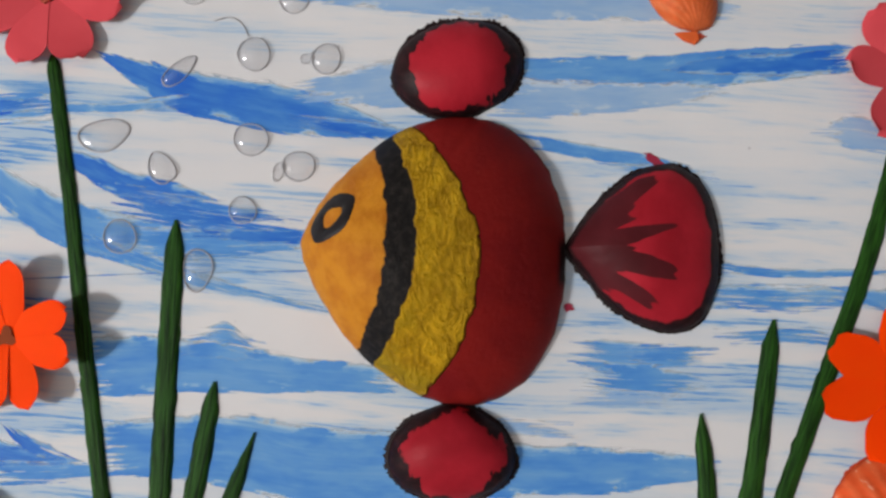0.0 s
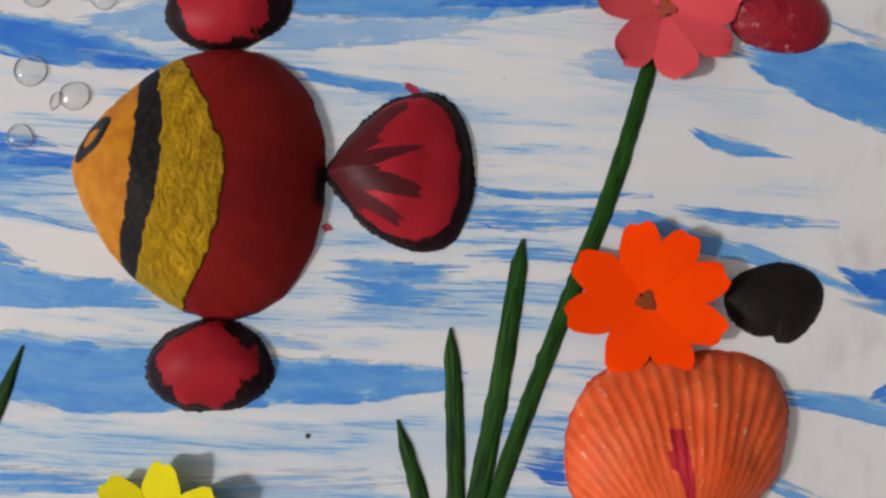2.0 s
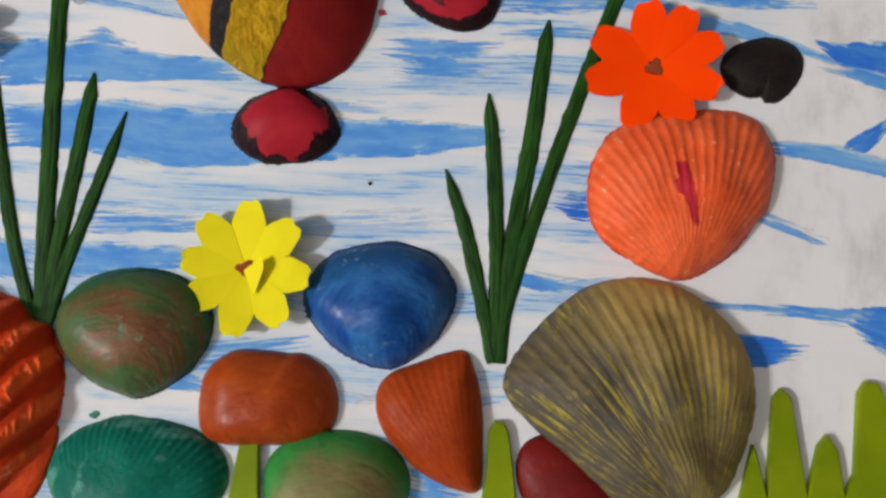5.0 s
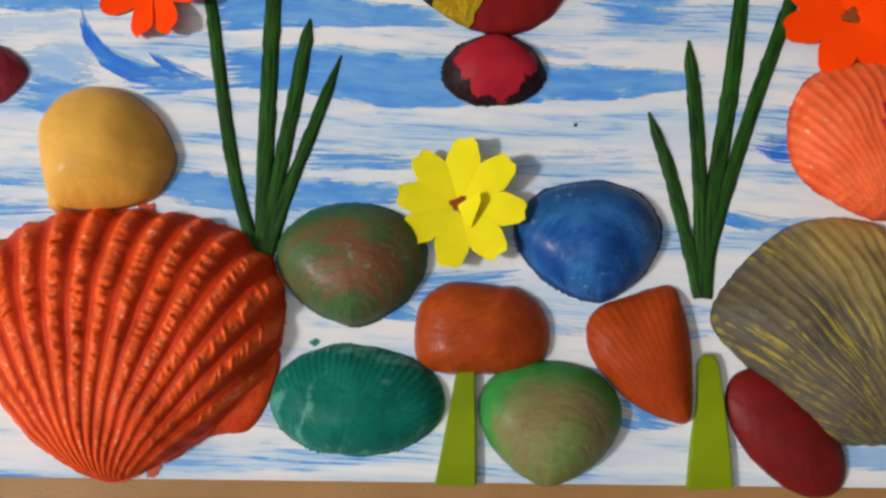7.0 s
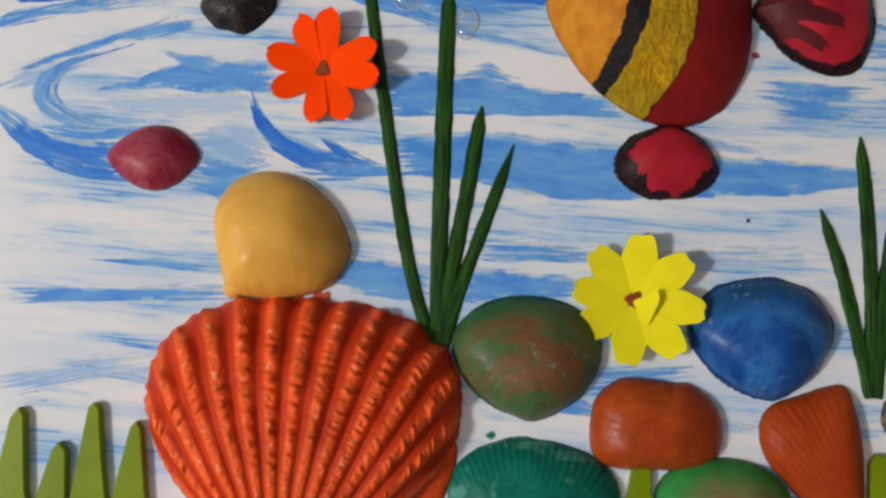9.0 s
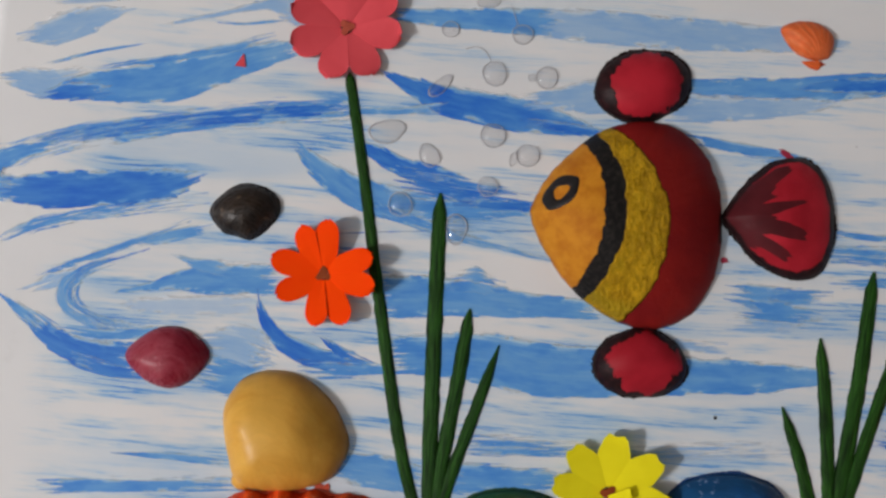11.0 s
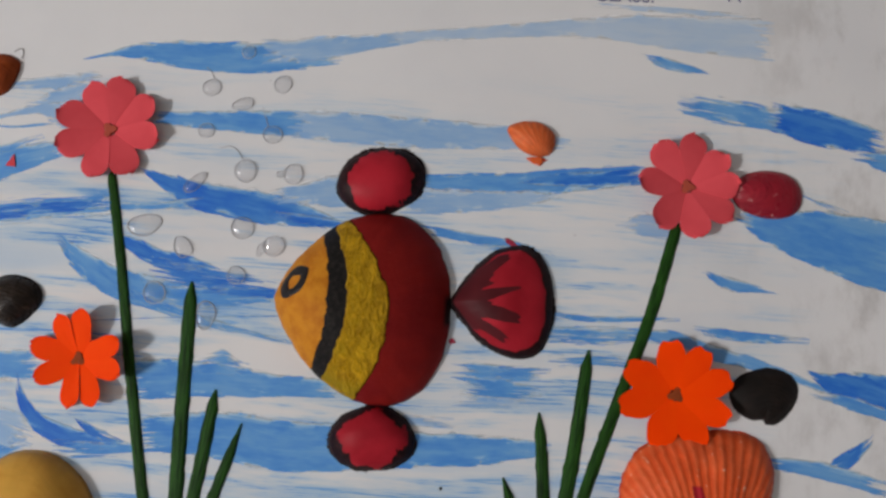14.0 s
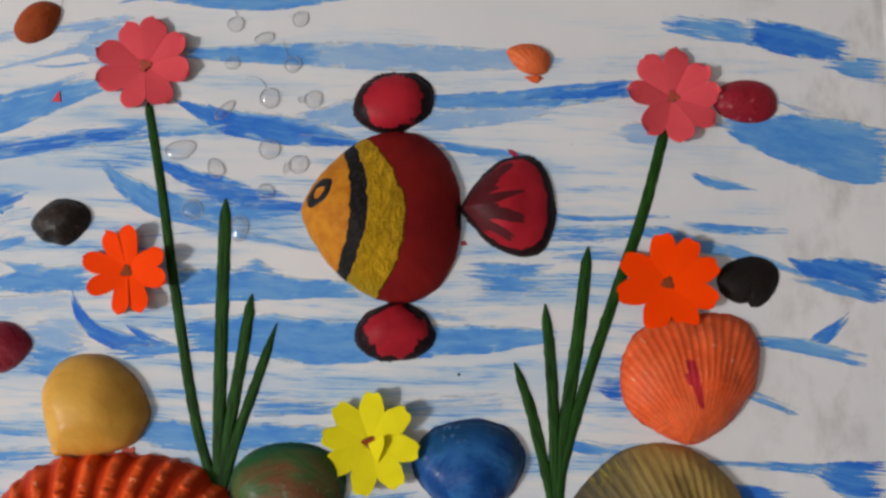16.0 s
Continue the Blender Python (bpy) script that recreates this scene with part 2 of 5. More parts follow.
def fin_material(name, tail=False, seed=0.0, wide=0.36, deep=0.44, power=2.0):
    """Red fin with a brush-drawn dark rim; the tail also has dark fingers that spread from its root."""
    k = Nodes(name)
    bx, by, _ = k.xy(k.uv("base"))
    rho = k.xy(k.uv("rim"))[0]
    ang, g, _ = k.xy(k.uv("fan"))
    o = k.vmath("ADD", k.obj(), (seed, seed, 0))
    n1 = k.math("SUBTRACT", k.noise(o, 190, 3), 0.5)
    n2 = k.noise(o, 70, 4)
    fine = k.noise(o, 600, 4)
    red = k.mix(k.step(n2, 0.35, 0.7), (0.46, 0.019, 0.034), (0.33, 0.011, 0.021))
    dark = k.mix(k.step(fine, 0.4, 0.75), (0.014, 0.005, 0.006), (0.04, 0.011, 0.012))
    if tail:
        rim = k.math("ADD", rho, k.math("MULTIPLY", n1, 0.14))
        rim = k.math("ADD", rim, k.math("MULTIPLY", by, 0.10))
        m = k.step(rim, 0.925, 0.955)
        finger = k.noise(k.vec(k.math("MULTIPLY", ang, 13.0), k.math("MULTIPLY", g, 0.6), seed + 4.0), 1.0, 2, 0.5)
        reach = k.math("MULTIPLY_ADD", k.math("SUBTRACT", finger, 0.5), 1.6, 0.58)
        root = k.math("SUBTRACT", reach, k.math("ADD", g, k.math("MULTIPLY", n1, 0.08)))
        dark_root = k.mix(k.step(n2, 0.3, 0.7), (0.040, 0.008, 0.010), (0.085, 0.012, 0.016))
        col = k.mix(k.math("MULTIPLY", k.step(root, 0.0, 0.03), 0.95), red, dark_root)
        col = k.mix(m, col, dark)
    else:
        px = k.math("POWER", k.math("DIVIDE", k.math("ABSOLUTE", k.math("SUBTRACT", bx, 0.5)), wide), power)
        py = k.math("POWER", k.math("DIVIDE", k.math("ABSOLUTE", k.math("SUBTRACT", by, 0.5)), deep), power)
        jag = k.math("SUBTRACT", k.noise(k.vmath("MULTIPLY", o, (2.2, 0.8, 1.0)), 150, 3), 0.5)
        m = k.step(k.math("ADD", k.math("ADD", px, py), k.math("ADD", n1, jag)), 0.96, 1.03)
        col = k.mix(m, red, dark)
    h = k.math("ADD", k.math("MULTIPLY", fine, 0.25), n2)
    return k.done(col, k.math("MULTIPLY_ADD", n2, 0.35, 0.28), k.bump(h, 0.6, 0.0008), 0.13, None, 0.0)


def rib_material(name, crest, groove, ribs, rough=0.45, patch=None, seed=0.0, mark=None, worn=None, contrast=0.75, top=None, outer=0.0, streak=None, patch_at=0.46, side=None, beads=0, smear=None):
    """Ribbed scallop: lighter crests with optional worn specks, darker tint in the grooves."""
    k = Nodes(name)
    ang, g, _ = k.xy(k.uv("fan"))
    ribw = k.xy(k.uv("rim"))[1]
    o = k.vmath("ADD", k.obj(), (seed, seed, 0))
    lump = k.noise(o, 45, 4, 0.6)
    fine = k.noise(o, 380, 4, 0.65)
    if outer:
        ribw = k.math("MULTIPLY_ADD", k.math("SUBTRACT", ribw, 0.5), k.math("POWER", k.math("MINIMUM", g, 1.0), outer), 0.5)
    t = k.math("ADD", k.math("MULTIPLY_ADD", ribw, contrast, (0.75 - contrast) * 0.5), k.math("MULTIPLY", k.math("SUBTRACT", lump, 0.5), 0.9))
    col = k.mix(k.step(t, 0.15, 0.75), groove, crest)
    if patch:
        col = k.mix(k.step(k.math("ADD", lump, k.math("MULTIPLY", k.math("SUBTRACT", fine, 0.5), 0.3)), patch_at, patch_at + 0.16), col, k.mix(k.math("MULTIPLY", ribw, 0.6), patch, crest))
    if side:
        col = k.mix(k.math("MULTIPLY", k.step(k.math("MULTIPLY_ADD", k.math("SUBTRACT", lump, 0.5), 0.6, ang), 0.56, 0.72), 0.8), col, side)
    if streak:
        line = k.noise(k.vec(k.math("MULTIPLY", ang, 150.0), k.math("MULTIPLY", g, 4.5), seed), 1.0, 4, 0.65)
        col = k.mix(k.math("MULTIPLY", k.math("MULTIPLY", k.step(line, 0.50, 0.60), k.step(k.math("MULTIPLY_ADD", fine, 0.6, lump), 0.62, 0.86)), 0.8), col, streak)
    if top:
        col = k.mix(k.math("MULTIPLY", k.step(k.math("ADD", g, k.math("MULTIPLY", k.math("SUBTRACT", lump, 0.5), 0.6)), 0.52, 0.86), k.math("SUBTRACT", 0.85, k.math("MULTIPLY", k.step(ang, 0.56, 0.70), 0.85))), col, top)
    if worn:
        col = k.mix(k.math("MULTIPLY", k.step(fine, 0.60, 0.70), k.step(ribw, 0.55, 0.9)), col, worn)
    if beads:
        tip = k.math("MULTIPLY", k.step(k.noise(o, 520, 2), 0.56, 0.66), k.step(ribw, 0.70, 0.95))
        col = k.mix(k.math("MULTIPLY", k.math("MULTIPLY", tip, k.step(k.noise(o, 120, 3), 0.42, 0.60)), 0.70), col, worn)
        col = k.mix(k.math("MULTIPLY", k.step(k.noise(o, 210, 3), 0.70, 0.76), 0.7), col, (0.10, 0.02, 0.012))
    if smear:
        rho = k.xy(k.uv("rim"))[0]
        wipe = k.noise(k.vec(k.math("MULTIPLY", ang, 7.0), k.math("MULTIPLY", g, 5.0), seed + 2.0), 1.0, 4, 0.58, 0.3)
        at_rim = k.math("MULTIPLY_ADD", k.math("POWER", rho, 6.0), 0.13, wipe)
        col = k.mix(k.math("MULTIPLY", k.step(k.math("MULTIPLY_ADD", ang, 0.12, at_rim), 0.65, 0.76), 0.50), col, smear)
        col = k.mix(k.math("MULTIPLY", k.step(wipe, 0.50, 0.38), 0.5), col, groove)
    if mark:
        bx, by, _ = k.xy(k.uv("base"))
        n1 = k.math("SUBTRACT", k.noise(o, 160, 3), 0.5)
        off = k.math("ADD", k.math("MULTIPLY_ADD", by, 0.18, -0.554), k.math("MULTIPLY_ADD", n1, 0.05, bx))
        wide = k.math("MULTIPLY_ADD", by, 0.045, 0.001)
        spur = k.math("MULTIPLY", k.step(by, 0.44, 0.47), k.math("SUBTRACT", 1.0, k.step(by, 0.53, 0.55)))
        far = k.math("MAXIMUM", k.math("SUBTRACT", off, wide), k.math("SUBTRACT", k.math("MULTIPLY", off, -1.0), k.math("MULTIPLY_ADD", spur, 0.03, wide)))
        inside = k.math("MULTIPLY", k.math("SUBTRACT", 1.0, k.step(far, 0.0, 0.008)), k.math("MULTIPLY", k.step(by, 0.27, 0.30), k.math("SUBTRACT", 1.0, k.step(by, 0.63, 0.65))))
        col = k.mix(inside, col, mark)
    daub = k.noise(k.vec(k.math("MULTIPLY", ang, 22.0), k.math("MULTIPLY", g, 7.0), seed), 1.0, 5, 0.65, 0.6)
    tone = k.math("MULTIPLY_ADD", daub, 0.8, 0.6)
    col = k.vmath("MULTIPLY", col, k.vec(tone, tone, tone))
    h = k.math("ADD", k.math("MULTIPLY", k.math("ADD", fine, daub), 0.5), k.math("MULTIPLY", lump, 0.5))
    return k.done(col, k.math("MULTIPLY_ADD", lump, 0.30, rough - 0.20), k.bump(h, 0.7, 0.0008), 0.11, None, 0.0)


def craft_paper_material(name, col, dark, gloss=0.15):
    """Dyed craft paper; the brighter sorts carry a tinted surface sheen."""
    k = Nodes(name)
    o = k.obj()
    fibre = k.noise(o, 1200, 3)
    c = k.mix(k.step(k.noise(o, 60, 3), 0.3, 0.7), col, dark)
    p = k.n("ShaderNodeBsdfPrincipled", None, **{"Base Color": c, "Roughness": 0.72, "Specular IOR Level": gloss, "Specular Tint": c, "Normal": k.bump(fibre, 0.2, 0.0002)})
    tr = k.n("ShaderNodeBsdfTranslucent", None, Color=c)
    k.n("ShaderNodeOutputMaterial", None, Surface=k.n("ShaderNodeMixShader", None, _0=0.05, _1=p, _2=tr))
    return k.m


def ribbon_material():
    k = Nodes("green_ribbon")
    u, v, _ = k.xy(k.uv("mm"))
    s = k.noise(k.vec(k.math("MULTIPLY", u, 0.10), k.math("MULTIPLY", v, 2.4), k.math("MULTIPLY", k.rnd(), 40.0)), 1.0, 4, 0.6)
    c = k.mix(k.step(s, 0.3, 0.72), (0.002, 0.014, 0.001), (0.028, 0.115, 0.012))
    return k.done(c, 0.55, k.bump(s, 0.6, 0.0006), 0.15)


def foam_material():
    k = Nodes("green_foam_sheet")
    o = k.obj()
    pore = k.noise(o, 800, 3, 0.7)
    c = k.mix(k.step(k.noise(o, 50, 4), 0.3, 0.7), (0.22, 0.30, 0.004), (0.165, 0.235, 0.003))
    return k.done(c, k.math("MULTIPLY_ADD", pore, 0.3, 0.24), k.bump(pore, 0.3, 0.0003), 0.14)


def drop_material():
    """Clear set glue: see-through in the middle, glossy all over and brighter towards the rim."""
    k = Nodes("clear_glue_drop")
    t = k.n("ShaderNodeBsdfTransparent", None, Color=(0.95, 0.95, 0.955))
    g = k.n("ShaderNodeBsdfGlossy", None, Color=(1.0, 1.0, 1.0), Roughness=0.08)
    k.n("ShaderNodeOutputMaterial", None, Surface=k.n("ShaderNodeMixShader", None, _0=k.math("MULTIPLY_ADD", k.math("POWER", k.n("ShaderNodeLayerWeight", None, Blend=0.5).outputs["Facing"], 2.4), 0.55, 0.08), _1=t, _2=g))
    return k.m


def plain(name, col, rough=0.6, scale=80.0):
    k = Nodes(name)
    n1 = k.noise(k.obj(), scale, 4)
    c = k.mix(k.step(n1, 0.3, 0.7), col, tuple(v * 0.82 for v in col))
    return k.done(c, rough, k.bump(n1, 0.2, 0.0006), 0.3)


def cloth_material():
    """Tan mat printed with sweeping brown leaves and a band of bars along the near side."""
    k = Nodes("leaf_print_mat")
    o = k.obj()
    x, y, _ = k.xy(o)
    weave = k.noise(o, 1500, 2)
    warp = k.n("ShaderNodeTexNoise", None, Vector=o, Scale=11.0, Detail=1.0)
    bent = k.vmath("ADD", o, k.vmath("MULTIPLY", warp.outputs[1], (0.13, 0.13, 0.0)))
    wav = k.n("ShaderNodeTexWave", {"wave_type": "BANDS", "bands": "DIAGONAL"}, Vector=bent, Scale=20.0, Distortion=2.5, Detail=2.0).outputs[1]
    leaf = k.noise(k.vmath("MULTIPLY", bent, (12.0, 9.0, 1.0)), 1.0, 2)
    base = k.mix(k.step(k.noise(o, 25, 3), 0.3, 0.7), (0.36, 0.195, 0.066), (0.29, 0.15, 0.045))
    brown = k.mix(k.step(leaf, 0.42, 0.62), (0.20, 0.078, 0.016), (0.085, 0.028, 0.005))
    low = k.math("MULTIPLY", k.step(y, -0.15, -0.12), k.math("SUBTRACT", 1.0, k.step(y, 0.040, 0.052)))
    c = k.mix(k.math("MULTIPLY", k.math("MULTIPLY", k.math("MULTIPLY", k.step(wav, 0.40, 0.52), k.step(leaf, 0.40, 0.46)), low), 0.92), base, brown)
    seam = k.math("SUBTRACT", 1.0, k.step(k.math("ABSOLUTE", k.math("SUBTRACT", y, 0.058)), 0.0006, 0.003))
    c = k.mix(k.math("MULTIPLY", seam, 0.45), c, (0.13, 0.06, 0.02))
    bars = k.n("ShaderNodeTexWave", {"wave_type": "BANDS", "bands": "X"}, Vector=o, Scale=22.0, Distortion=6.0, Detail=3.0).outputs[1]
    near = k.math("MULTIPLY", k.math("SUBTRACT", 1.0, k.step(y, -0.176, -0.172)), k.math("SUBTRACT", 1.0, k.step(x, -0.04, 0.0)))
    c = k.mix(k.math("MULTIPLY", near, k.step(bars, 0.5, 0.7)), c, (0.16, 0.075, 0.02))
    h = k.math("ADD", weave, k.math("MULTIPLY", leaf, 0.6))
    return k.done(c, 0.55, k.bump(h, 0.3, 0.0006), 0.3, None, 0.0, 0.2)


PAPER = paper_material()
PAINT = paint_material()
RIBBON = ribbon_material()
FOAM = foam_material()
DROP = drop_material()
CLOTH = cloth_material()
WALL = plain("pale_wall_paint", (0.36, 0.37, 0.38), 0.8, 6)
CEIL = plain("white_ceiling_paint", (0.62, 0.62, 0.62), 0.8, 6)
INK = plain("blue_pen_ink", (0.075, 0.085, 0.24), 0.5, 400)
CRUMB = plain("dark_speck", (0.03, 0.025, 0.03), 0.8, 400)
RED_GLUE = plain("spilled_red_paint", (0.52, 0.07, 0.03), 0.45, 300)
TEAL_SPILL = plain("spilled_teal_paint", (0.01, 0.20, 0.15), 0.45, 300)
PINK_SPILL = plain("spilled_crimson_paint", (0.38, 0.03, 0.07), 0.45, 300)


# ---------- building helpers ----------
MM = 0.001


def link_mesh(name, verts, faces, material, parent=None, label="", uvs=None, smooth=True):
    me = bpy.data.meshes.new(name)
    me.from_pydata([(x * MM, y * MM, z * MM) for x, y, z in verts], [], faces)
    for key, values in (uvs or {}).items():
        layer = me.uv_layers.new(name=key)
        idx = np.empty(len(me.loops), dtype=np.int32)
        me.loops.foreach_get("vertex_index", idx)
        layer.data.foreach_set("uv", np.asarray(values, dtype=np.float32)[idx].ravel())
    if smooth:
        me.polygons.foreach_set("use_smooth", [True] * len(me.polygons))
    me.materials.append(material)
    me.update()
    ob = new(name, me)
    if parent:
        ob.parent = parent
    return tagged(ob, label) if label else ob


def place(ob, x, y, z=0.0, turn=0.0):
    ob.matrix_basis = pose(x * MM, y * MM, z * MM, 0, 0, turn)
    return ob


def spline(points, per_mm=0.6):
    """A smooth curve through a few control points; each may carry a width."""
    p = np.array(points, float)
    p = np.vstack([2 * p[0] - p[1], p, 2 * p[-1] - p[-2]])
    out = []
    for i in range(1, len(p) - 2):
        n = max(3, int(np.linalg.norm(p[i + 1, :2] - p[i, :2]) * per_mm))
        for t in np.arange(n) / n:
            a, b, c, d = p[i - 1 : i + 3]
            out.append(0.5 * (2 * b + (c - a) * t + (2 * a - 5 * b + 4 * c - d) * t * t + (3 * b - a - 3 * c + d) * t**3))
    return np.array(out + [p[-2]])


def sideways(path):
    """Unit vectors to the left of a path."""
    g = np.gradient(path[:, :2], axis=0)
    g /= np.maximum(np.linalg.norm(g, axis=1), 1e-9)[:, None]
    return np.stack([-g[:, 1], g[:, 0]], 1)


# ---------- the room ----------
def box(name, size, at, material, label, kind="structure"):
    bm = bmesh.new()
    bmesh.ops.create_cube(bm, size=1.0)
    bmesh.ops.scale(bm, vec=size, verts=bm.verts)
    me = bpy.data.meshes.new(name)
    bm.to_mesh(me)
    bm.free()
    me.materials.append(material)
    ob = new(name, me)
    ob.location = at
    return tagged(ob, label, kind=kind)


floor = box("floor", (3.8, 3.8, 0.02), (0, 0, -0.0115), CLOTH, "tan mat printed with brown leaves")
box("wall_west", (0.1, 3.8, 2.5), (-1.95, 0, 1.2), WALL, "plain pale wall")
box("wall_east", (0.1, 3.8, 2.5), (1.95, 0, 1.2), WALL, "plain pale wall")
box("wall_north", (4.0, 0.1, 2.5), (0, 1.95, 1.2), WALL, "plain pale wall")
box("wall_south", (4.0, 0.1, 2.5), (0, -1.95, 1.2), WALL, "plain pale wall")
box("ceiling", (4.0, 4.0, 0.1), (0, 0, 2.5), CEIL, "plain white ceiling")


# ---------- the sheet of paper ----------
def drawing_sheet():
    """One A3 sheet, slightly wavy along its edges, with a bottom edge a little out of square."""
    nx, ny = 85, 61
    verts, faces = [], []
    for layer in (0, 1):
        for j in range(ny):
            for i in range(nx):
                a, b = i / (nx - 1), j / (ny - 1)
                bottom, top = -170.0 + 10.5 * a, 130.0
                y = bottom + (top - bottom) * b
                x = -220.5 + 425.5 * a + (1.4 * math.sin(y * 0.03 + 0.6) * a**8)
                away = min(a, 1 - a) * 425
                z = -0.45 * layer + (0.03 * math.sin(y * 0.045) ** 2 * math.exp(-away / 9.0))
                verts.append((x, y, z))
    n = nx * ny
    for j in range(ny - 1):
        for i in range(nx - 1):
            q = (j * nx + i, j * nx + i + 1, (j + 1) * nx + i + 1, (j + 1) * nx + i)
            faces.append(q)
            faces.append(tuple(n + v for v in reversed(q)))
    edge = [i for i in range(nx)] + [j * nx + nx - 1 for j in range(1, ny)] + [(ny - 1) * nx + i for i in range(nx - 2, -1, -1)] + [j * nx for j in range(ny - 2, 0, -1)]
    for a, b in zip(edge, edge[1:] + edge[:1]):
        faces.append((a, n + a, n + b, b))
    return link_mesh("drawing_paper", verts, faces, PAPER)


sheet = tagged(drawing_sheet(), "large white drawing sheet brushed with blue watery strokes", "paper")

# white backing strip that runs along the right margin
strip_path = spline([(190.5, -158, 15), (190, -60, 16), (189.5, 20, 16), (188.5, 125, 15.5)], 0.2)
sv, sf = [], []
for x, y, w in strip_path:
    wob = 0.5 * math.sin(y * 0.11) + 0.35 * math.sin(y * 0.31 + 1)
    for dx, z in ((wob, 0.0), (0.5 + wob, 0.40), (w * 0.5, 0.42), (w - 0.6, 0.40)):
        sv.append((x + dx, y, z + 0.06))
for i in range(len(strip_path) - 1):
    for c in range(3):
        a = i * 4 + c
        sf.append((a, a + 1, a + 5, a + 4))
link_mesh("backing_strip", sv, sf, PAPER, sheet, "white paper strip glued along the margin")

DEEP, MID, PALE, FAINT = (0.016, 0.150, 0.80), (0.068, 0.305, 0.90), (0.28, 0.53, 0.94), (0.48, 0.68, 0.95)
layer_count = [0]


def stroke(shade, dry, *points, name="paint_stroke"):
    """One pull of the brush: a thin skin of paint along a few control points (x, y, width) in millimetres."""
    more = 1.5 + 5.0 * dry
    ends = []
    for p, q in ((points[0], points[1]), (points[-1], points[-2])):
        far = math.hypot(p[0] - q[0], p[1] - q[1])
        ends.append((p[0] + (p[0] - q[0]) / far * more, p[1] + (p[1] - q[1]) / far * more, p[2]))
    path = spline([ends[0], *points, ends[1]], 0.35)
    side = sideways(path)
    layer_count[0] += 1
    z = 0.42 if path[:, 0].max() > 186 else 0.0
    z += 0.03 + 0.0012 * layer_count[0]
    along = np.concatenate([[0], np.cumsum(np.linalg.norm(np.diff(path[:, :2], axis=0), axis=1))])
    n = 5
    verts, faces, mm, unit, size = [], [], [], [], []
    for p, s, u in zip(path, side, along):
        half = max(p[2], 0.5) * 0.55 + min(1.0, p[2] * 0.12)
        room = half + min(half, 4.5) * (0.15 + 0.5 * dry)
        for j in range(n):
            b = 2 * j / (n - 1) - 1
            lift = 0.5 if p[0] > 189 and z < 0.4 else 0.0
            verts.append((p[0] + s[0] * b * room, p[1] + s[1] * b * room, z + lift))
            mm.append((u, b * room))
            unit.append((u / along[-1], 0.5 + 0.5 * b))
            size.append((half, along[-1]))
    for i in range(len(path) - 1):
        for j in range(n - 1):
            a = i * n + j
            faces.append((a, a + n, a + n + 1, a + 1))
    ob = link_mesh(name, verts, faces, PAINT, sheet, uvs={"mm": mm, "unit": unit, "size": size})
    ob.color = (*shade, dry)
    return ob


stroke(PALE, 0.25, (-209.3, 46.1, 2.8), (-200.5, 48.2, 7.6), (-188.9, 52.8, 7.2), (-176.3, 56.9, 1.6))
stroke(FAINT, 0.6, (-198.7, 59.7, 2.8), (-179.8, 62, 4.0), (-158, 66, 3.6))
stroke(PALE, 0.3, (-181.7, 60.7, 0.8), (-167.9, 64.4, 2.4), (-155, 66.8, 2.8))
stroke(PALE, 0.2, (-140.1, 69.8, 2.8), (-126.1, 71, 4.5), (-111.9, 70.6, 8.4))
stroke(PALE, 0.3, (-132.5, 62.8, 2.4), (-121.4, 62.6, 12.8), (-110.5, 64.1, 16.2))
stroke(PALE, 0.3, (-165.7, 51.7, 0.6), (-147.1, 56.7, 1.6), (-129.3, 60.9, 3.2), (-119.2, 59.8, 8.8))
stroke(MID, 0.4, (-145.9, 54.3, 0.8), (-136.8, 54.1, 1.2), (-124.5, 56, 1.0))
stroke(PALE, 0.25, (-217, 31.4, 1.6), (-208.6, 31.7, 6.0), (-199.5, 30.4, 8.3), (-189.8, 32.8, 6.0))
stroke(MID, 0.05, (-197.2, 27.1, 3.2), (-189.5, 30, 6.7), (-174.8, 31.7, 9.9), (-159.1, 33.8, 11.1), (-145.5, 38.5, 9.5), (-132, 43.5, 7.2), (-119.3, 47.1, 4.8))
stroke(DEEP, 0.1, (-200.9, 26.5, 2.4), (-192.3, 28.2, 4.7), (-180.6, 29.9, 4.4))
stroke(MID, 0.6, (-201.2, 36.8, 0.8), (-185.8, 41.8, 1.2), (-173.1, 44.8, 0.8))
stroke(MID, 0.7, (-181.3, 37.1, 1.2), (-159.8, 41.5, 1.8), (-140.2, 45.9, 2.4), (-131.4, 48.9, 2.8))
stroke(MID, 0.75, (-100.9, 27, 4.7), (-126.5, 24.5, 5.6), (-149.9, 20.5, 5.5), (-173.3, 16.3, 5.5), (-192.6, 11.6, 5.6), (-207.8, 6.4, 5.5))
stroke(DEEP, 0.8, (-101, 28, 2.8), (-126.5, 24.5, 3.6), (-152, 21, 4.0), (-177.3, 16.5, 3.6), (-196.5, 11.4, 3.5))
stroke(MID, 0.15, (-195.4, 10.3, 2.4), (-207.8, 6.4, 4.7), (-215.7, 1.6, 6.7), (-214.5, -3.3, 8.2), (-205.5, -5.3, 6.7))
stroke(DEEP, 0.05, (-212, -4.7, 5.1), (-198.7, -4.5, 9.0), (-183.1, -3.4, 9.7), (-167.6, -1.9, 9.8), (-156, -0, 7.5), (-147.4, 3.2, 2.3))
stroke(MID, 0.85, (-209.5, -20.9, 1.9), (-199.4, -16, 3.1), (-186.1, -12.5, 3.1), (-170.7, -9.5, 3.1), (-149.6, -5.3, 2.7))
stroke(MID, 0.45, (-168.7, -20.4, 1.6), (-154.4, -16.9, 3.9), (-142.1, -13.4, 1.9))
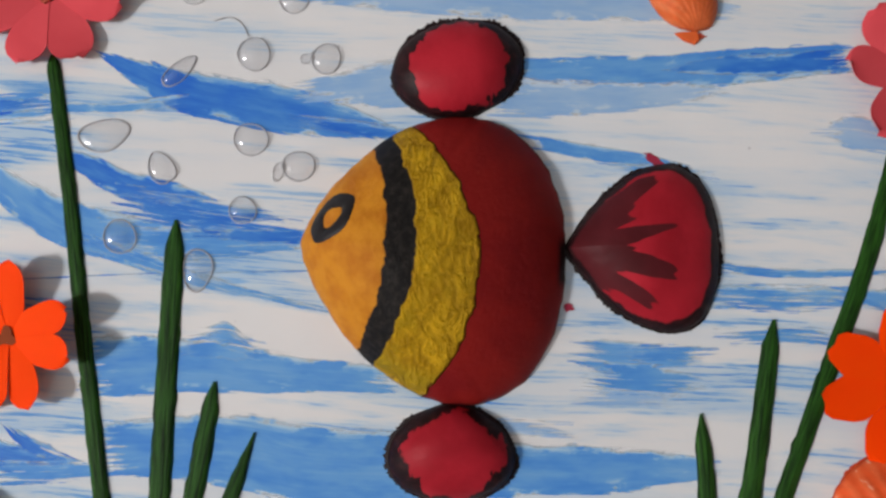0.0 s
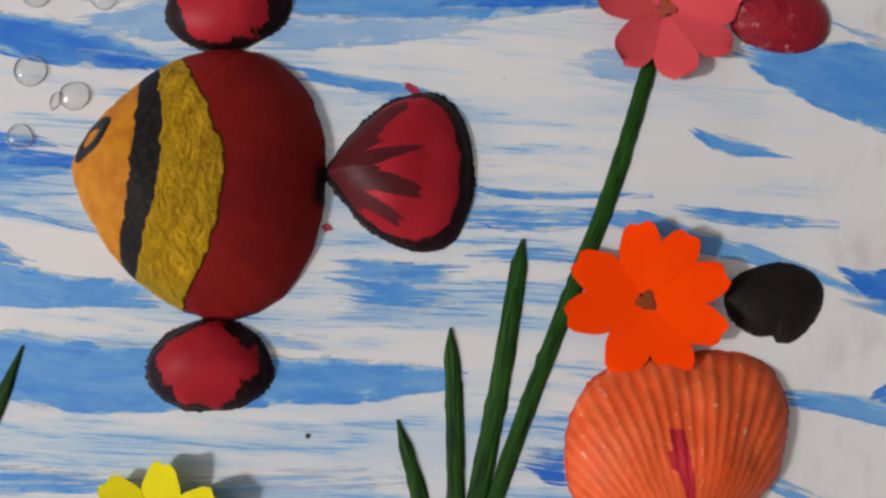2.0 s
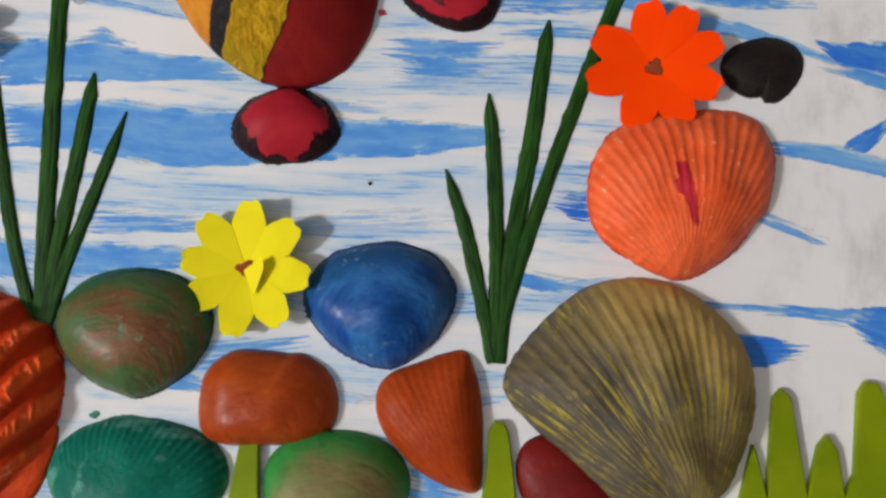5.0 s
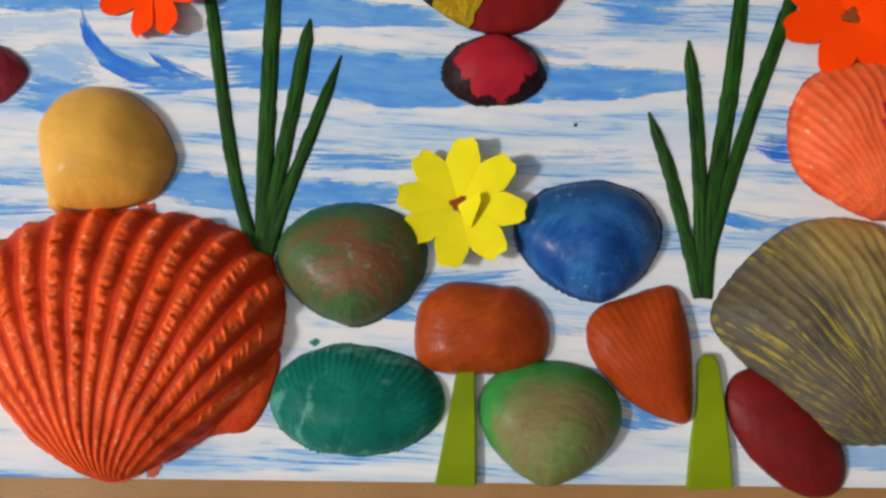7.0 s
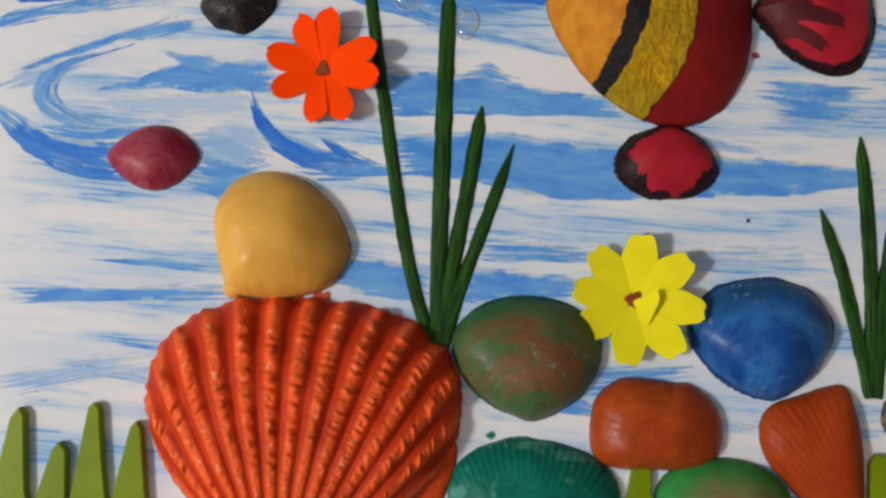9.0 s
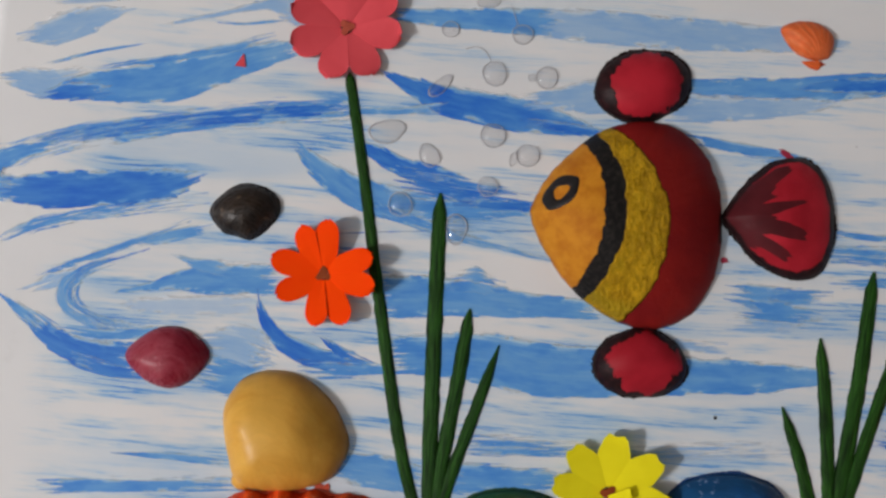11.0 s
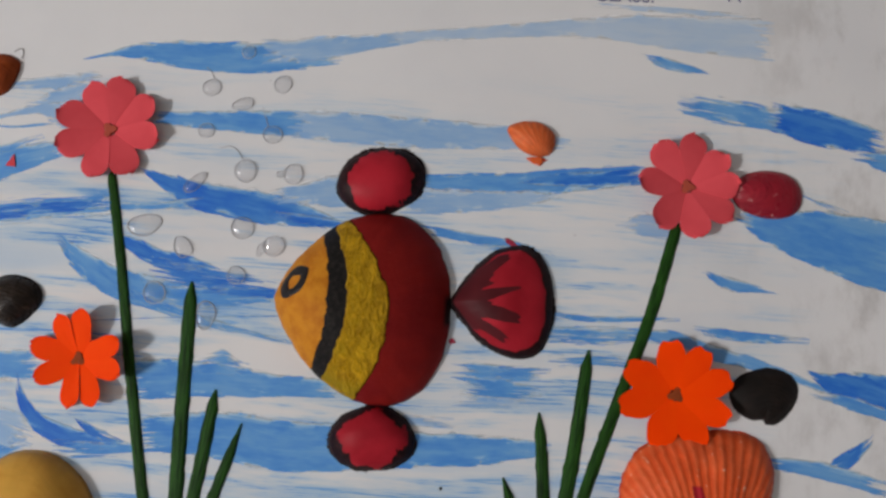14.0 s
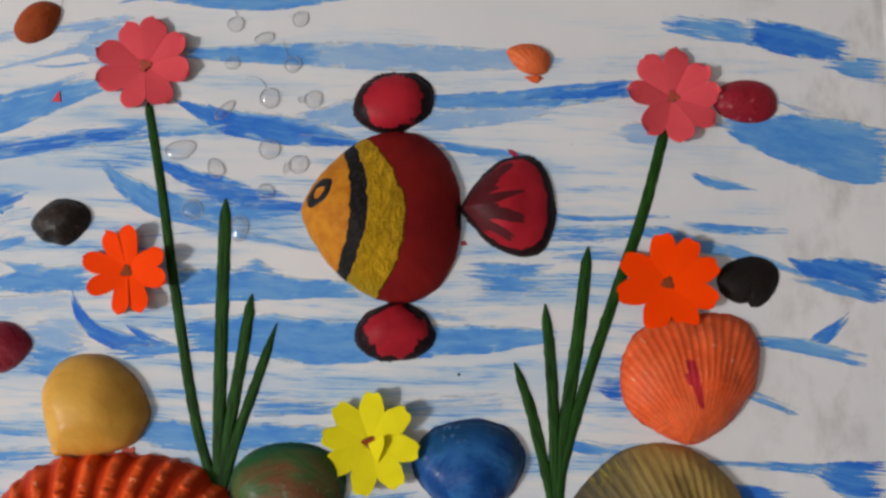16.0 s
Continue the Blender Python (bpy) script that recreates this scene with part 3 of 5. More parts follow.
stroke(MID, 0.8, (-193, -30.1, 1.6), (-173.3, -22.6, 1.9), (-154.7, -13.8, 1.2))
stroke(PALE, 0.35, (-199.4, -36.8, 1.9), (-191.6, -33.5, 4.2), (-181.3, -30, 2.3))
stroke(MID, 0.85, (-171.1, -25.6, 1.5), (-182.3, -30.4, 3.1), (-187.1, -35.7, 4.6), (-185.8, -41.3, 4.2), (-176.8, -45.5, 3.4), (-164.1, -47.6, 2.7))
stroke(DEEP, 0.9, (-167.4, -23.4, 1.2), (-180.1, -28.4, 1.9), (-184.6, -34.4, 2.3), (-182.9, -41.1, 2.3), (-172.9, -46, 1.9))
stroke(MID, 0.12, (-172.9, -36.4, 0.8), (-160.6, -33.6, 2.3), (-149.3, -31, 5.8), (-137.7, -30.1, 8.1), (-119.4, -29, 8.1))
stroke(MID, 0.2, (-154.3, -23, 0.6), (-147.8, -25.3, 2.7), (-137, -26.8, 4.2))
stroke(FAINT, 0.2, (-167.8, -39.5, 2.7), (-148.5, -39.1, 5.0), (-127.5, -37.1, 5.0))
stroke(MID, 0.3, (-208.1, -38.2, 1.2), (-200.1, -43.8, 3.4), (-192.3, -48.5, 5.0))
stroke(DEEP, 0.08, (-197.9, -46.2, 2.3), (-189.6, -51.7, 5.7), (-177.7, -55.7, 7.6), (-163.2, -57.1, 8.8))
stroke(DEEP, 0.4, (-180.3, -58.1, 3.8), (-169.5, -60.8, 3.8), (-158.9, -61.5, 1.9))
stroke(MID, 0.4, (-187.1, -48.6, 1.5), (-170.6, -49.7, 2.7), (-154.6, -46.8, 2.3))
stroke(MID, 0.25, (-141.3, -56.4, 11.5), (-132.6, -57.3, 15.4), (-123.1, -55.7, 8.4))
stroke(PALE, 0.3, (-143.7, -50, 3.8), (-132.2, -49.8, 8.8), (-120.5, -53.3, 8.8))
stroke(DEEP, 0.1, (-125.8, -34.4, 1.0), (-123.7, -41.2, 3.1), (-117, -48.4, 5.0), (-107.1, -52.5, 5.7), (-97.4, -54, 4.2), (-86, -54.2, 1.2))
stroke(DEEP, 0.3, (-105.1, -46.4, 0.6), (-99.6, -50.2, 2.7), (-90.8, -53.4, 1.9))
stroke(MID, 0.7, (-106.8, -56.9, 4.2), (-93.5, -56.4, 3.5), (-77.3, -54.8, 1.5))
stroke(MID, 0.08, (-117.7, 80.1, 0.6), (-106.7, 83, 1.6), (-98.7, 84.3, 4.5), (-82.5, 84.3, 8.1), (-62.2, 84, 9.7), (-42, 85, 7.7), (-23.8, 86.7, 5.3))
stroke(PALE, 0.15, (-50.2, 86.8, 6.9), (-30, 89.3, 6.9), (-9.8, 92.6, 4.5), (14.5, 96.8, 1.6))
stroke(FAINT, 0.1, (-3.6, 94.6, 3.8), (35.8, 99.1, 4.2), (67.1, 102.2, 6.3), (92.1, 102.3, 10.1), (115.1, 101.4, 12.6), (133.9, 100.8, 13.8))
stroke(FAINT, 0.6, (73.2, 111, 1.3), (98.4, 110.2, 2.1), (123.5, 109.4, 1.7))
stroke(MID, 0.4, (88.1, 92, 1.0), (96.4, 89.4, 3.8), (111.9, 86.6, 1.0))
stroke(MID, 0.06, (-88.1, 59.8, 3.6), (-71, 60, 5.6), (-49, 60.1, 7.2), (-28.9, 60.2, 7.5))
stroke(PALE, 0.12, (-38.9, 59.7, 7.2), (-16.9, 59.7, 9.2), (9.1, 58.8, 8.8), (37.1, 58.8, 7.2), (59, 57.7, 3.6))
stroke(DEEP, 0.06, (-91.5, 40.6, 0.8), (-81.7, 36.4, 4.8), (-71.5, 32.5, 7.9), (-59.6, 30.6, 9.1), (-47.6, 29.1, 9.5), (-35.7, 27.3, 7.5), (-20.8, 24.1, 2.8))
stroke(MID, 0.3, (-104.9, 26.8, 1.4), (-87.1, 27.4, 2.0), (-71.4, 29.3, 2.8))
stroke(PALE, 0.25, (-42.8, 33.4, 3.9), (-28.1, 35.5, 7.9), (-10.3, 37.8, 11.9))
stroke(DEEP, 0.6, (-41.5, 25.9, 2.4), (-27.7, 25.1, 2.7), (-16.8, 24, 2.0))
stroke(MID, 0.08, (-117.9, 15, 1.6), (-112.6, 10.2, 4.7), (-105.4, 5.1, 7.1), (-95.2, -0.2, 8.6), (-85.3, -2.3, 8.9), (-71.6, -2.9, 5.9))
stroke(MID, 0.7, (-83.3, -3.6, 6.7), (-57.9, -3, 5.1), (-36.5, -1.6, 2.7))
stroke(DEEP, 0.12, (-100.7, 18, 0.8), (-92.2, 13.8, 3.9), (-82.1, 9.4, 5.5), (-70.2, 6.8, 5.5), (-62.3, 5.9, 2.0))
stroke(DEEP, 0.8, (-79.8, 4.7, 5.8), (-62.1, 2.8, 5.1), (-44.4, 1.6, 2.7))
stroke(DEEP, 0.5, (-61.9, -1.5, 1.6), (-48.2, -1.3, 2.3), (-35.6, -0.9, 2.4))
stroke(MID, 0.8, (-90, -4.7, 3.1), (-73.2, -9.6, 3.1), (-57.4, -13.7, 2.3), (-35.9, -17.6, 1.2))
stroke(MID, 0.08, (-88.3, -32.9, 12.1), (-71.9, -31.6, 10.8), (-56.5, -31.8, 8.5), (-37.2, -32.6, 6.2), (-17.9, -32.8, 5.0))
stroke(MID, 0.3, (-65.4, -27.4, 3.8), (-58.7, -26.6, 5.1), (-50.9, -27.7, 3.5))
stroke(MID, 0.3, (-60.7, -24.2, 2.3), (-56.9, -24, 4.3), (-53.7, -24.8, 1.9))
stroke(MID, 0.08, (-83.3, -51.1, 8.8), (-65.2, -49.7, 11.9), (-49.9, -50.3, 13.9), (-36.4, -52.4, 14.1), (-17.3, -52.4, 13.7), (-3, -51.6, 11.4))
stroke(MID, 0.08, (86.5, 46.9, 5.7), (60.1, 43.6, 7.0), (33.8, 39.9, 7.8), (5.4, 37.4, 9.2))
stroke(PALE, 0.2, (3.3, 34.4, 7.8), (29.5, 34.9, 6.1), (55.7, 38.1, 2.6))
stroke(DEEP, 0.15, (86.5, 46.4, 4.4), (64.5, 44.4, 4.4), (44.7, 42.9, 1.8))
stroke(MID, 0.15, (10.2, 23.7, 2.6), (25.4, 21.8, 3.5), (38.4, 20.2, 2.6), (51.4, 18.2, 1.1))
stroke(MID, 0.7, (31.9, 18.1, 2.6), (51.5, 17.3, 2.2))
stroke(MID, 0.6, (104.3, 74.2, 5.4), (120.3, 72.1, 7.2), (140.4, 69.2, 6.7))
stroke(DEEP, 0.08, (134.8, 71.5, 9.0), (153.7, 67.6, 11.2), (174.1, 63.6, 6.7))
stroke(MID, 0.3, (165.5, 57.6, 2.7), (177.7, 56.2, 6.7), (186.6, 55.5, 7.5))
stroke(MID, 0.06, (120.3, 33.8, 1.8), (130.1, 31.3, 8.8), (141.0, 28.8, 13.6), (156.2, 25.7, 18.9), (173.5, 21.7, 21.6), (187.1, 20.6, 17.4))
stroke(MID, 0.6, (143.7, 42.2, 1.3), (156.8, 37.7, 1.8))
stroke(PALE, 0.3, (80.8, 29.0, 2.2), (88.5, 29.2, 6.5), (99.4, 27.8, 4.8))
stroke(MID, 0.35, (108.3, 13.7, 0.6), (116.4, 9.8, 3.5), (125.0, 8.4, 3.1), (132.4, 7.0, 0.9))
stroke(MID, 0.7, (55.9, -4.3, 1.9), (73.0, -5.1, 1.9), (95.6, -3.7, 1.5))
stroke(MID, 0.8, (55.5, -10.9, 3.9), (73.0, -10.8, 4.7), (92.3, -9.4, 2.6))
stroke(MID, 0.5, (108.4, -7.6, 2.2), (124.5, -9.1, 3.0), (142.1, -9.2, 1.9))
stroke(MID, 0.8, (60.2, -20.0, 2.5), (73.0, -19.4, 3.0), (83.6, -20.1, 2.1))
stroke(MID, 0.18, (83.7, -9.3, 3.4), (98.7, -10.8, 4.3), (109.3, -14.3, 4.8), (124.2, -17.5, 3.4), (141.1, -22.6, 2.6), (154.8, -27.9, 1.5))
stroke(DEEP, 0.05, (145.5, -20.3, 1.3), (153.9, -23.6, 5.6), (166.6, -26.2, 11.6), (177.1, -29.2, 12.8), (183.4, -30.4, 8.6))
stroke(DEEP, 0.2, (178.4, -25.0, 4.7), (188.0, -25.0, 2.2), (196.7, -24.2, 1.3), (200.3, -20.7, 3.0))
stroke(MID, 0.4, (148.4, -27.6, 2.1), (162.1, -30.7, 3.9), (175.7, -34.8, 2.6))
stroke(DEEP, 0.12, (168.6, -39.9, 0.8), (163.5, -45.2, 3.0), (154.7, -51.6, 4.2), (148.7, -53.4, 1.1))
stroke(MID, 0.35, (130.5, -51.4, 3.0), (144.2, -52.2, 4.2), (156.7, -54.9, 4.6), (170.2, -57.8, 4.6))
stroke(MID, 0.7, (127.7, -72.1, 2.1), (142.1, -76.8, 2.1))
stroke(DEEP, 0.5, (70.7, -68.4, 1.7), (75.9, -69.0, 5.8), (80.0, -69.3, 3.7))
stroke(MID, 0.08, (-4.4, -52.1, 11.6), (10.2, -51.9, 9.6), (26.8, -51.4, 8.4), (39.3, -50.6, 6.7), (55.0, -50.0, 3.8))
stroke(MID, 0.45, (25.3, -25.3, 4.2), (33.7, -25.8, 6.4), (48.5, -24.9, 3.0))
stroke(MID, 0.4, (27.5, -30.7, 4.2), (35.9, -31.2, 7.2), (49.7, -30.8, 2.9))
stroke(MID, 0.7, (36.9, -25.1, 3.8), (51.3, -24.2, 1.9))
stroke(PALE, 0.6, (26.5, -35.0, 2.9), (43.4, -34.7, 2.9))
stroke(PALE, 0.7, (-2.7, -42.6, 2.9), (18.3, -42.6, 2.9))
stroke(DEEP, 0.6, (-109, -14, 0.5), (-73, -11, 0.5), (-37, -9, 0.5))
stroke(MID, 0.5, (128, -71, 3.3), (139, -75, 2.4))
stroke(DEEP, 0.6, (72, -68, 3.8), (79, -69, 6.4), (85, -69, 4.4))
stroke(DEEP, 0.1, (112, -106, 6.0), (125, -108, 6.9), (139, -108, 3.3))
stroke(DEEP, 0.1, (175, -103, 12.1), (163, -102, 11.2), (151, -98, 3.0))
stroke(MID, 0.8, (154, -99, 3.6), (130, -97, 2.1), (103, -96, 1.8))
stroke(PALE, 0.9, (73, -93, 3.9), (85, -91, 3.0), (100, -93, 1.5))
stroke(MID, 0.7, (-185, -97, 3.4), (-157, -95, 3.7), (-128, -93, 3.4))
stroke(MID, 0.3, (-165, -86, 0.6), (-149, -86, 2.2), (-132, -87, 1.6))
stroke(MID, 0.2, (-98, -86, 6.9), (-84, -87, 8.2), (-70, -89, 6.9))
stroke(MID, 0.3, (-65, -87, 7.9), (-51, -87, 6.6), (-29, -86, 4.8))
stroke(PALE, 0.9, (-190, -123, 3.9), (-167, -117, 4.6), (-146, -113, 4.3))
stroke(PALE, 0.9, (-56, -77, 3.8), (-39, -76, 3.5), (-24, -75, 1.9))
stroke(MID, 0.3, (-70, -109, 6.2), (-64, -112, 9.3), (-59, -116, 3.1))
stroke(MID, 0.3, (-34, -119, 4.6), (-27, -120, 4.0), (-22, -121, 1.9))
stroke(MID, 0.8, (-22, -112, 5.3), (-13, -111, 5.3), (-0, -109, 3.1))
stroke(MID, 0.9, (-54, -77, 4.2), (-35, -77, 3.9), (-15, -76, 2.6))
stroke(PALE, 0.9, (-6, -77, 2.9), (17, -75, 4.2), (41, -73, 3.2))
stroke(MID, 0.3, (31, -143, 7.7), (41, -145, 7.0), (47, -146, 3.7))
stroke(PALE, 0.5, (-68, -148, 5.2), (-59, -149, 5.2))
stroke(MID, 0.7, (60, -89, 3.2), (69, -91, 4.1), (80, -92, 2.5))
stroke(PALE, 0.3, (89, -154, 4.5), (103, -153, 6.4), (115, -153, 4.5))
stroke(PALE, 0.6, (38, -125, 2.5), (52, -123, 2.2))
stroke(PALE, 0.6, (-6, -120, 1.6), (17, -123, 2.5), (27, -124, 1.6))


def writing(text, x, y, size):
    cu = bpy.data.curves.new("handwriting", "FONT")
    cu.body, cu.size, cu.extrude = text, size * MM, 0.00002
    cu.materials.append(INK)
    ob = new("handwriting", cu)
    ob.parent = sheet
    ob.matrix_basis = pose(x * MM, y * MM, 0.00008, 0, 0, 1.0)


writing("CLASS.", 68.6, 112.6, 7.6)
writing("I", 97.5, 115.0, 7.0)
writing(":", 110, 115.6, 6.5)
writing("\"A\"", 116, 114.8, 7.5)


# ---------- shells ----------
def outline_of(corners, n):
    """A closed, softly rounded outline through a few corners, counted from the beak."""
    c = np.array(corners, float)
    m = len(c)
    out = []
    for i in range(n):
        j, t = divmod(i * m / n, 1.0)
        p = [c[(int(j) + k - 1) % m] for k in range(4)]
        q = 0.5 * (2 * p[1] + (p[2] - p[0]) * t + (2 * p[0] - 5 * p[1] + 4 * p[2] - p[3]) * t**2 + (3 * p[1] - p[0] - 3 * p[2] + p[3]) * t**3)
        out.append(q * (1 + 0.010 * noise.noise(Vector((q[0] * 0.5, q[1] * 0.5, m)))))
    return np.array(out)


def outline(w, h, a, b, skew, n, wave=0, amp=0.0):
    """Closed shell outline from the beak at the bottom round to the beak again."""
    out = []
    peak = (a / (a + b)) ** a * (b / (a + b)) ** b
    for i in range(n):
        f = 2 * math.pi * i / n
        v = (1 - math.cos(f)) / 2
        half = w / 2 * (max(v, 1e-6) ** a) * (max(1 - v, 1e-6) ** b) / peak
        x = half if f < math.pi else -half
        x += skew * w * (1 - v) ** 2
        y = (v - 0.5) * h
        if wave:
            ang = math.atan2(y + h / 2 + 0.15 * h, x - skew * w)
            k = 1 + amp * math.cos(wave * 2 * ang) * v
            x, y = x * k, (y + h / 2) * k - h / 2
        rough = 1 + 0.012 * noise.noise(Vector((x * 0.35 + w, y * 0.35, 1.0))) + 0.008 * noise.noise(Vector((x * 0.12, y * 0.12 + h, 4.0)))
        out.append((x * rough, y * rough))
    return np.array(out)


def shell_mesh(w, h, tall, a=0.6, b=0.45, skew=0.0, ribs=0, rib=0.0, knob=0.0, n=132, rings=26, p=2.0, q=0.66, apex=-0.10, lumps=0.012, seed=0, ribmin=0.0, ribpow=1.0, scallops=0.0, corners=None, sharp=0.8, beads=150):
    c = outline_of(corners, n) if corners else outline(w, h, a, b, skew, n, ribs if scallops else 0, scallops)
    u = np.array([skew * w, -h / 2 - 0.06 * h])
    rel = c - u
    ang_c, rad_c = np.arctan2(rel[:, 1], rel[:, 0]), np.hypot(rel[:, 0], rel[:, 1])
    # the far side of the outline as seen from the beak
    bins = np.linspace(0.02, math.pi - 0.02, 181)
    far = np.array([max([r for an, r in zip(ang_c, rad_c) if abs(an - bb) < 0.07] or [h * 0.3]) for bb in bins])
    centre = np.array([skew * w * 0.3, apex * h])
    verts, base, fan, rim = [], [], [], []
    faces = []
    noise_off = Vector((seed * 3.1, seed * 1.7, 0))
    for j in range(rings + 1):
        rho = (j / rings) ** 0.85
        for i in range(n):
            pt = centre + rho * (c[i] - centre)
            d = pt - u
            th = min(max(math.atan2(d[1], d[0]), 0.02), math.pi - 0.02)
            g = float(np.hypot(*d) / np.interp(th, bins, far))
            z = tall * max(0.0, 1 - rho**p) ** q
            z += tall * lumps * 6 * noise.noise(Vector((pt[0] * 0.09, pt[1] * 0.09, 0)) + noise_off) * (1 - rho**4)
            rw = 0.5
            if ribs:
                wave = math.cos(2 * ribs * th)
                rw = 0.5 + 0.5 * wave
                amount = rib * min(1.0, max(g, ribmin)) ** ribpow * (1 - 0.5 * rho**8)
                bead = noise.noise(Vector((pt[0] * 0.10, pt[1] * 0.10, 9.0)))
                row = round(ribs * th / math.pi)
                pearl = noise.noise(Vector((row * 3.7, g * beads / 3.6, 2.0))) + 0.5 * noise.noise(Vector((row * 5.3, g * beads / 8.0, 6.0)))
                nod = 1.0 + knob * max(0.0, 1.0 + bead) * rw**2 * max(-0.2, 2.0 * pearl) * min(1.0, g * 1.6) + 0.25 * noise.noise(Vector((pt[0] * 0.9, pt[1] * 0.9, 3.0)))
                z += amount * (rw ** (sharp * (0.6 + 0.8 * min(g, 1.0)))) * nod - amount * 0.5
            z = max(z, 0.12) if rho < 1 else 0.05 + (0.3 * rib * rw if ribs else 0.0)
            verts.append((pt[0], pt[1], z))
            base.append((pt[0] / w + 0.5, pt[1] / h + 0.5))
            fan.append((th / math.pi, g))
            rim.append((rho, rw))
    for j in range(rings):
        for i in range(n):
            k = (i + 1) % n
            faces.append((j * n + i, (j + 1) * n + i, (j + 1) * n + k, j * n + k))
    # turned-down lip, closed underneath
    low = len(verts)
    for i in range(n):
        verts.append((c[i][0] * 0.985, c[i][1] * 0.985, 0.0))
        base.append((c[i][0] / w + 0.5, c[i][1] / h + 0.5))
        fan.append(fan[rings * n + i])
        rim.append((1.0, rim[rings * n + i][1]))
    for i in range(n):
        k = (i + 1) % n
        faces.append((rings * n + i, low + i, low + k, rings * n + k))
    faces.append(tuple(low + i for i in reversed(range(n))))
    return verts, faces, {"base": base, "fan": fan, "rim": rim}


def paint_rim(parent, size, shape, material, width, seed):
    """A ragged edge of paint and glue that ran from the shell on to the paper."""
    n = 260
    c = outline_of(shape["corners"], n) if shape.get("corners") else outline(size[0], size[1], shape.get("a", 0.6), shape.get("b", 0.45), shape.get("skew", 0.0), n)
    g = np.roll(c, -1, axis=0) - np.roll(c, 1, axis=0)
    g /= np.maximum(np.linalg.norm(g, axis=1), 1e-6)[:, None]
    out = np.stack([g[:, 1], -g[:, 0]], 1)
    if ((c + out) ** 2).sum() < (c**2).sum():
        out = -out
    verts, faces = [], []
    rng = random.Random(seed)
    for i in range(n):
        slow = 0.5 + noise.noise(Vector((c[i][0] * 0.12, c[i][1] * 0.12, seed)))
        spike = max(0.0, slow) * width * (0.35 + 0.65 * rng.random())
        p, q = c[i] * 0.94, c[i] + out[i] * spike
        verts += [(p[0], p[1], 0.45), (c[i][0], c[i][1], 0.32), (q[0], q[1], 0.14)]
    for i in range(n):
        k = (i + 1) % n
        for s in (0, 1):
            faces.append((i * 3 + s, i * 3 + s + 1, k * 3 + s + 1, k * 3 + s))
    return link_mesh("paint_rim", verts, faces, material, parent, "ragged paint run on the paper", smooth=False)


def shell(name, label, at, size, tall, beak, material, group="", knob_size=0.0, run=None, **shape):
    """A half shell lying on its open side, its beak towards the angle 'beak'."""
    v, f, uv = shell_mesh(size[0], size[1], tall, **shape)
    ob = link_mesh(name, v, f, material, None, label, uv)
    place(ob, at[0], at[1], 0.05, beak + 90)
    if run:
        paint_rim(ob, size, shape, run[0], run[1], round(at[0]))
    if knob_size:
        bv, bf, buv = shell_mesh(knob_size, knob_size * 0.9, knob_size * 0.42, a=0.5, b=0.5, n=40, rings=10)
        bk = link_mesh("beak", bv, bf, material, ob, "", buv)
        bk.matrix_basis = pose((shape.get("skew", 0) * size[0]) * MM, (-size[1] / 2 + knob_size * 0.46) * MM, 0, 0, 0, 0)
    return tagged(ob, "", "shell", group)


def slab(name, points, thick, material, parent=None, label="", z=0.0, bevel=0.35):
    """A flat cut-out with softened edges."""
    bm = bmesh.new()
    vs = [bm.verts.new((x * MM, y * MM, z * MM)) for x, y in points]
    face = bm.faces.new(vs)
    if face.normal.z < 0:
        bmesh.ops.reverse_faces(bm, faces=[face])
    up = bmesh.ops.extrude_face_region(bm, geom=bm.faces[:])
    tops = [e for e in up["geom"] if isinstance(e, bmesh.types.BMVert)]
    bmesh.ops.translate(bm, vec=(0, 0, thick * MM), verts=tops)
    bm.normal_update()
    rims = [e for e in bm.edges if all(v in tops for v in e.verts)]
    bmesh.ops.bevel(bm, geom=rims, offset=bevel * MM, segments=2, affect="EDGES")
    bmesh.ops.recalc_face_normals(bm, faces=bm.faces[:])
    me = bpy.data.meshes.new(name)
    bm.to_mesh(me)
    bm.free()
    me.materials.append(material)
    ob = new(name, me)
    if parent:
        ob.parent = parent
    return tagged(ob, label) if label else ob


FIN_TOP = fin_material("painted_top_fin", seed=1.3)
FIN_LOW = fin_material("painted_lower_fin", seed=5.1, wide=0.40, deep=0.45, power=1.45)
TAIL = fin_material("painted_tail", True, 2.2)
GREEN_BROWN = shell_material("green_brown_paint", (0.062, 0.125, 0.040), (0.175, 0.075, 0.032), 0.4, edge=(0.025, 0.11, 0.035), edge_at=0.90, seed=2, coat=0.2, speck=(0.15, 0.20, 0.12), arc=4.0, rings_depth=0.06)
BLUE = shell_material("glossy_blue_paint", (0.005, 0.060, 0.25), (0.028, 0.15, 0.40), 0.38, seed=3, speck=(0.20, 0.30, 0.48), coat=0.4, edge=(0.010, 0.075, 0.20), edge_at=0.85, rings_depth=0.1)
RUST = shell_material("rust_orange_paint", (0.31, 0.042, 0.005), (0.42, 0.070, 0.009), 0.36, relief=0.45, seed=4, coat=0.2, rings=20, rings_depth=0.05)
RUST_FAN = rib_material("rust_orange_ribs", (0.39, 0.056, 0.008), (0.30, 0.038, 0.005), 30, seed=4, contrast=0.3)
TEAL = rib_material("teal_paint", (0.010, 0.21, 0.14), (0.002, 0.125, 0.088), 34, 0.46, seed=6, patch=(0.002, 0.125, 0.085), worn=(0.30, 0.56, 0.48), outer=5.0, smear=(0.13, 0.40, 0.31))
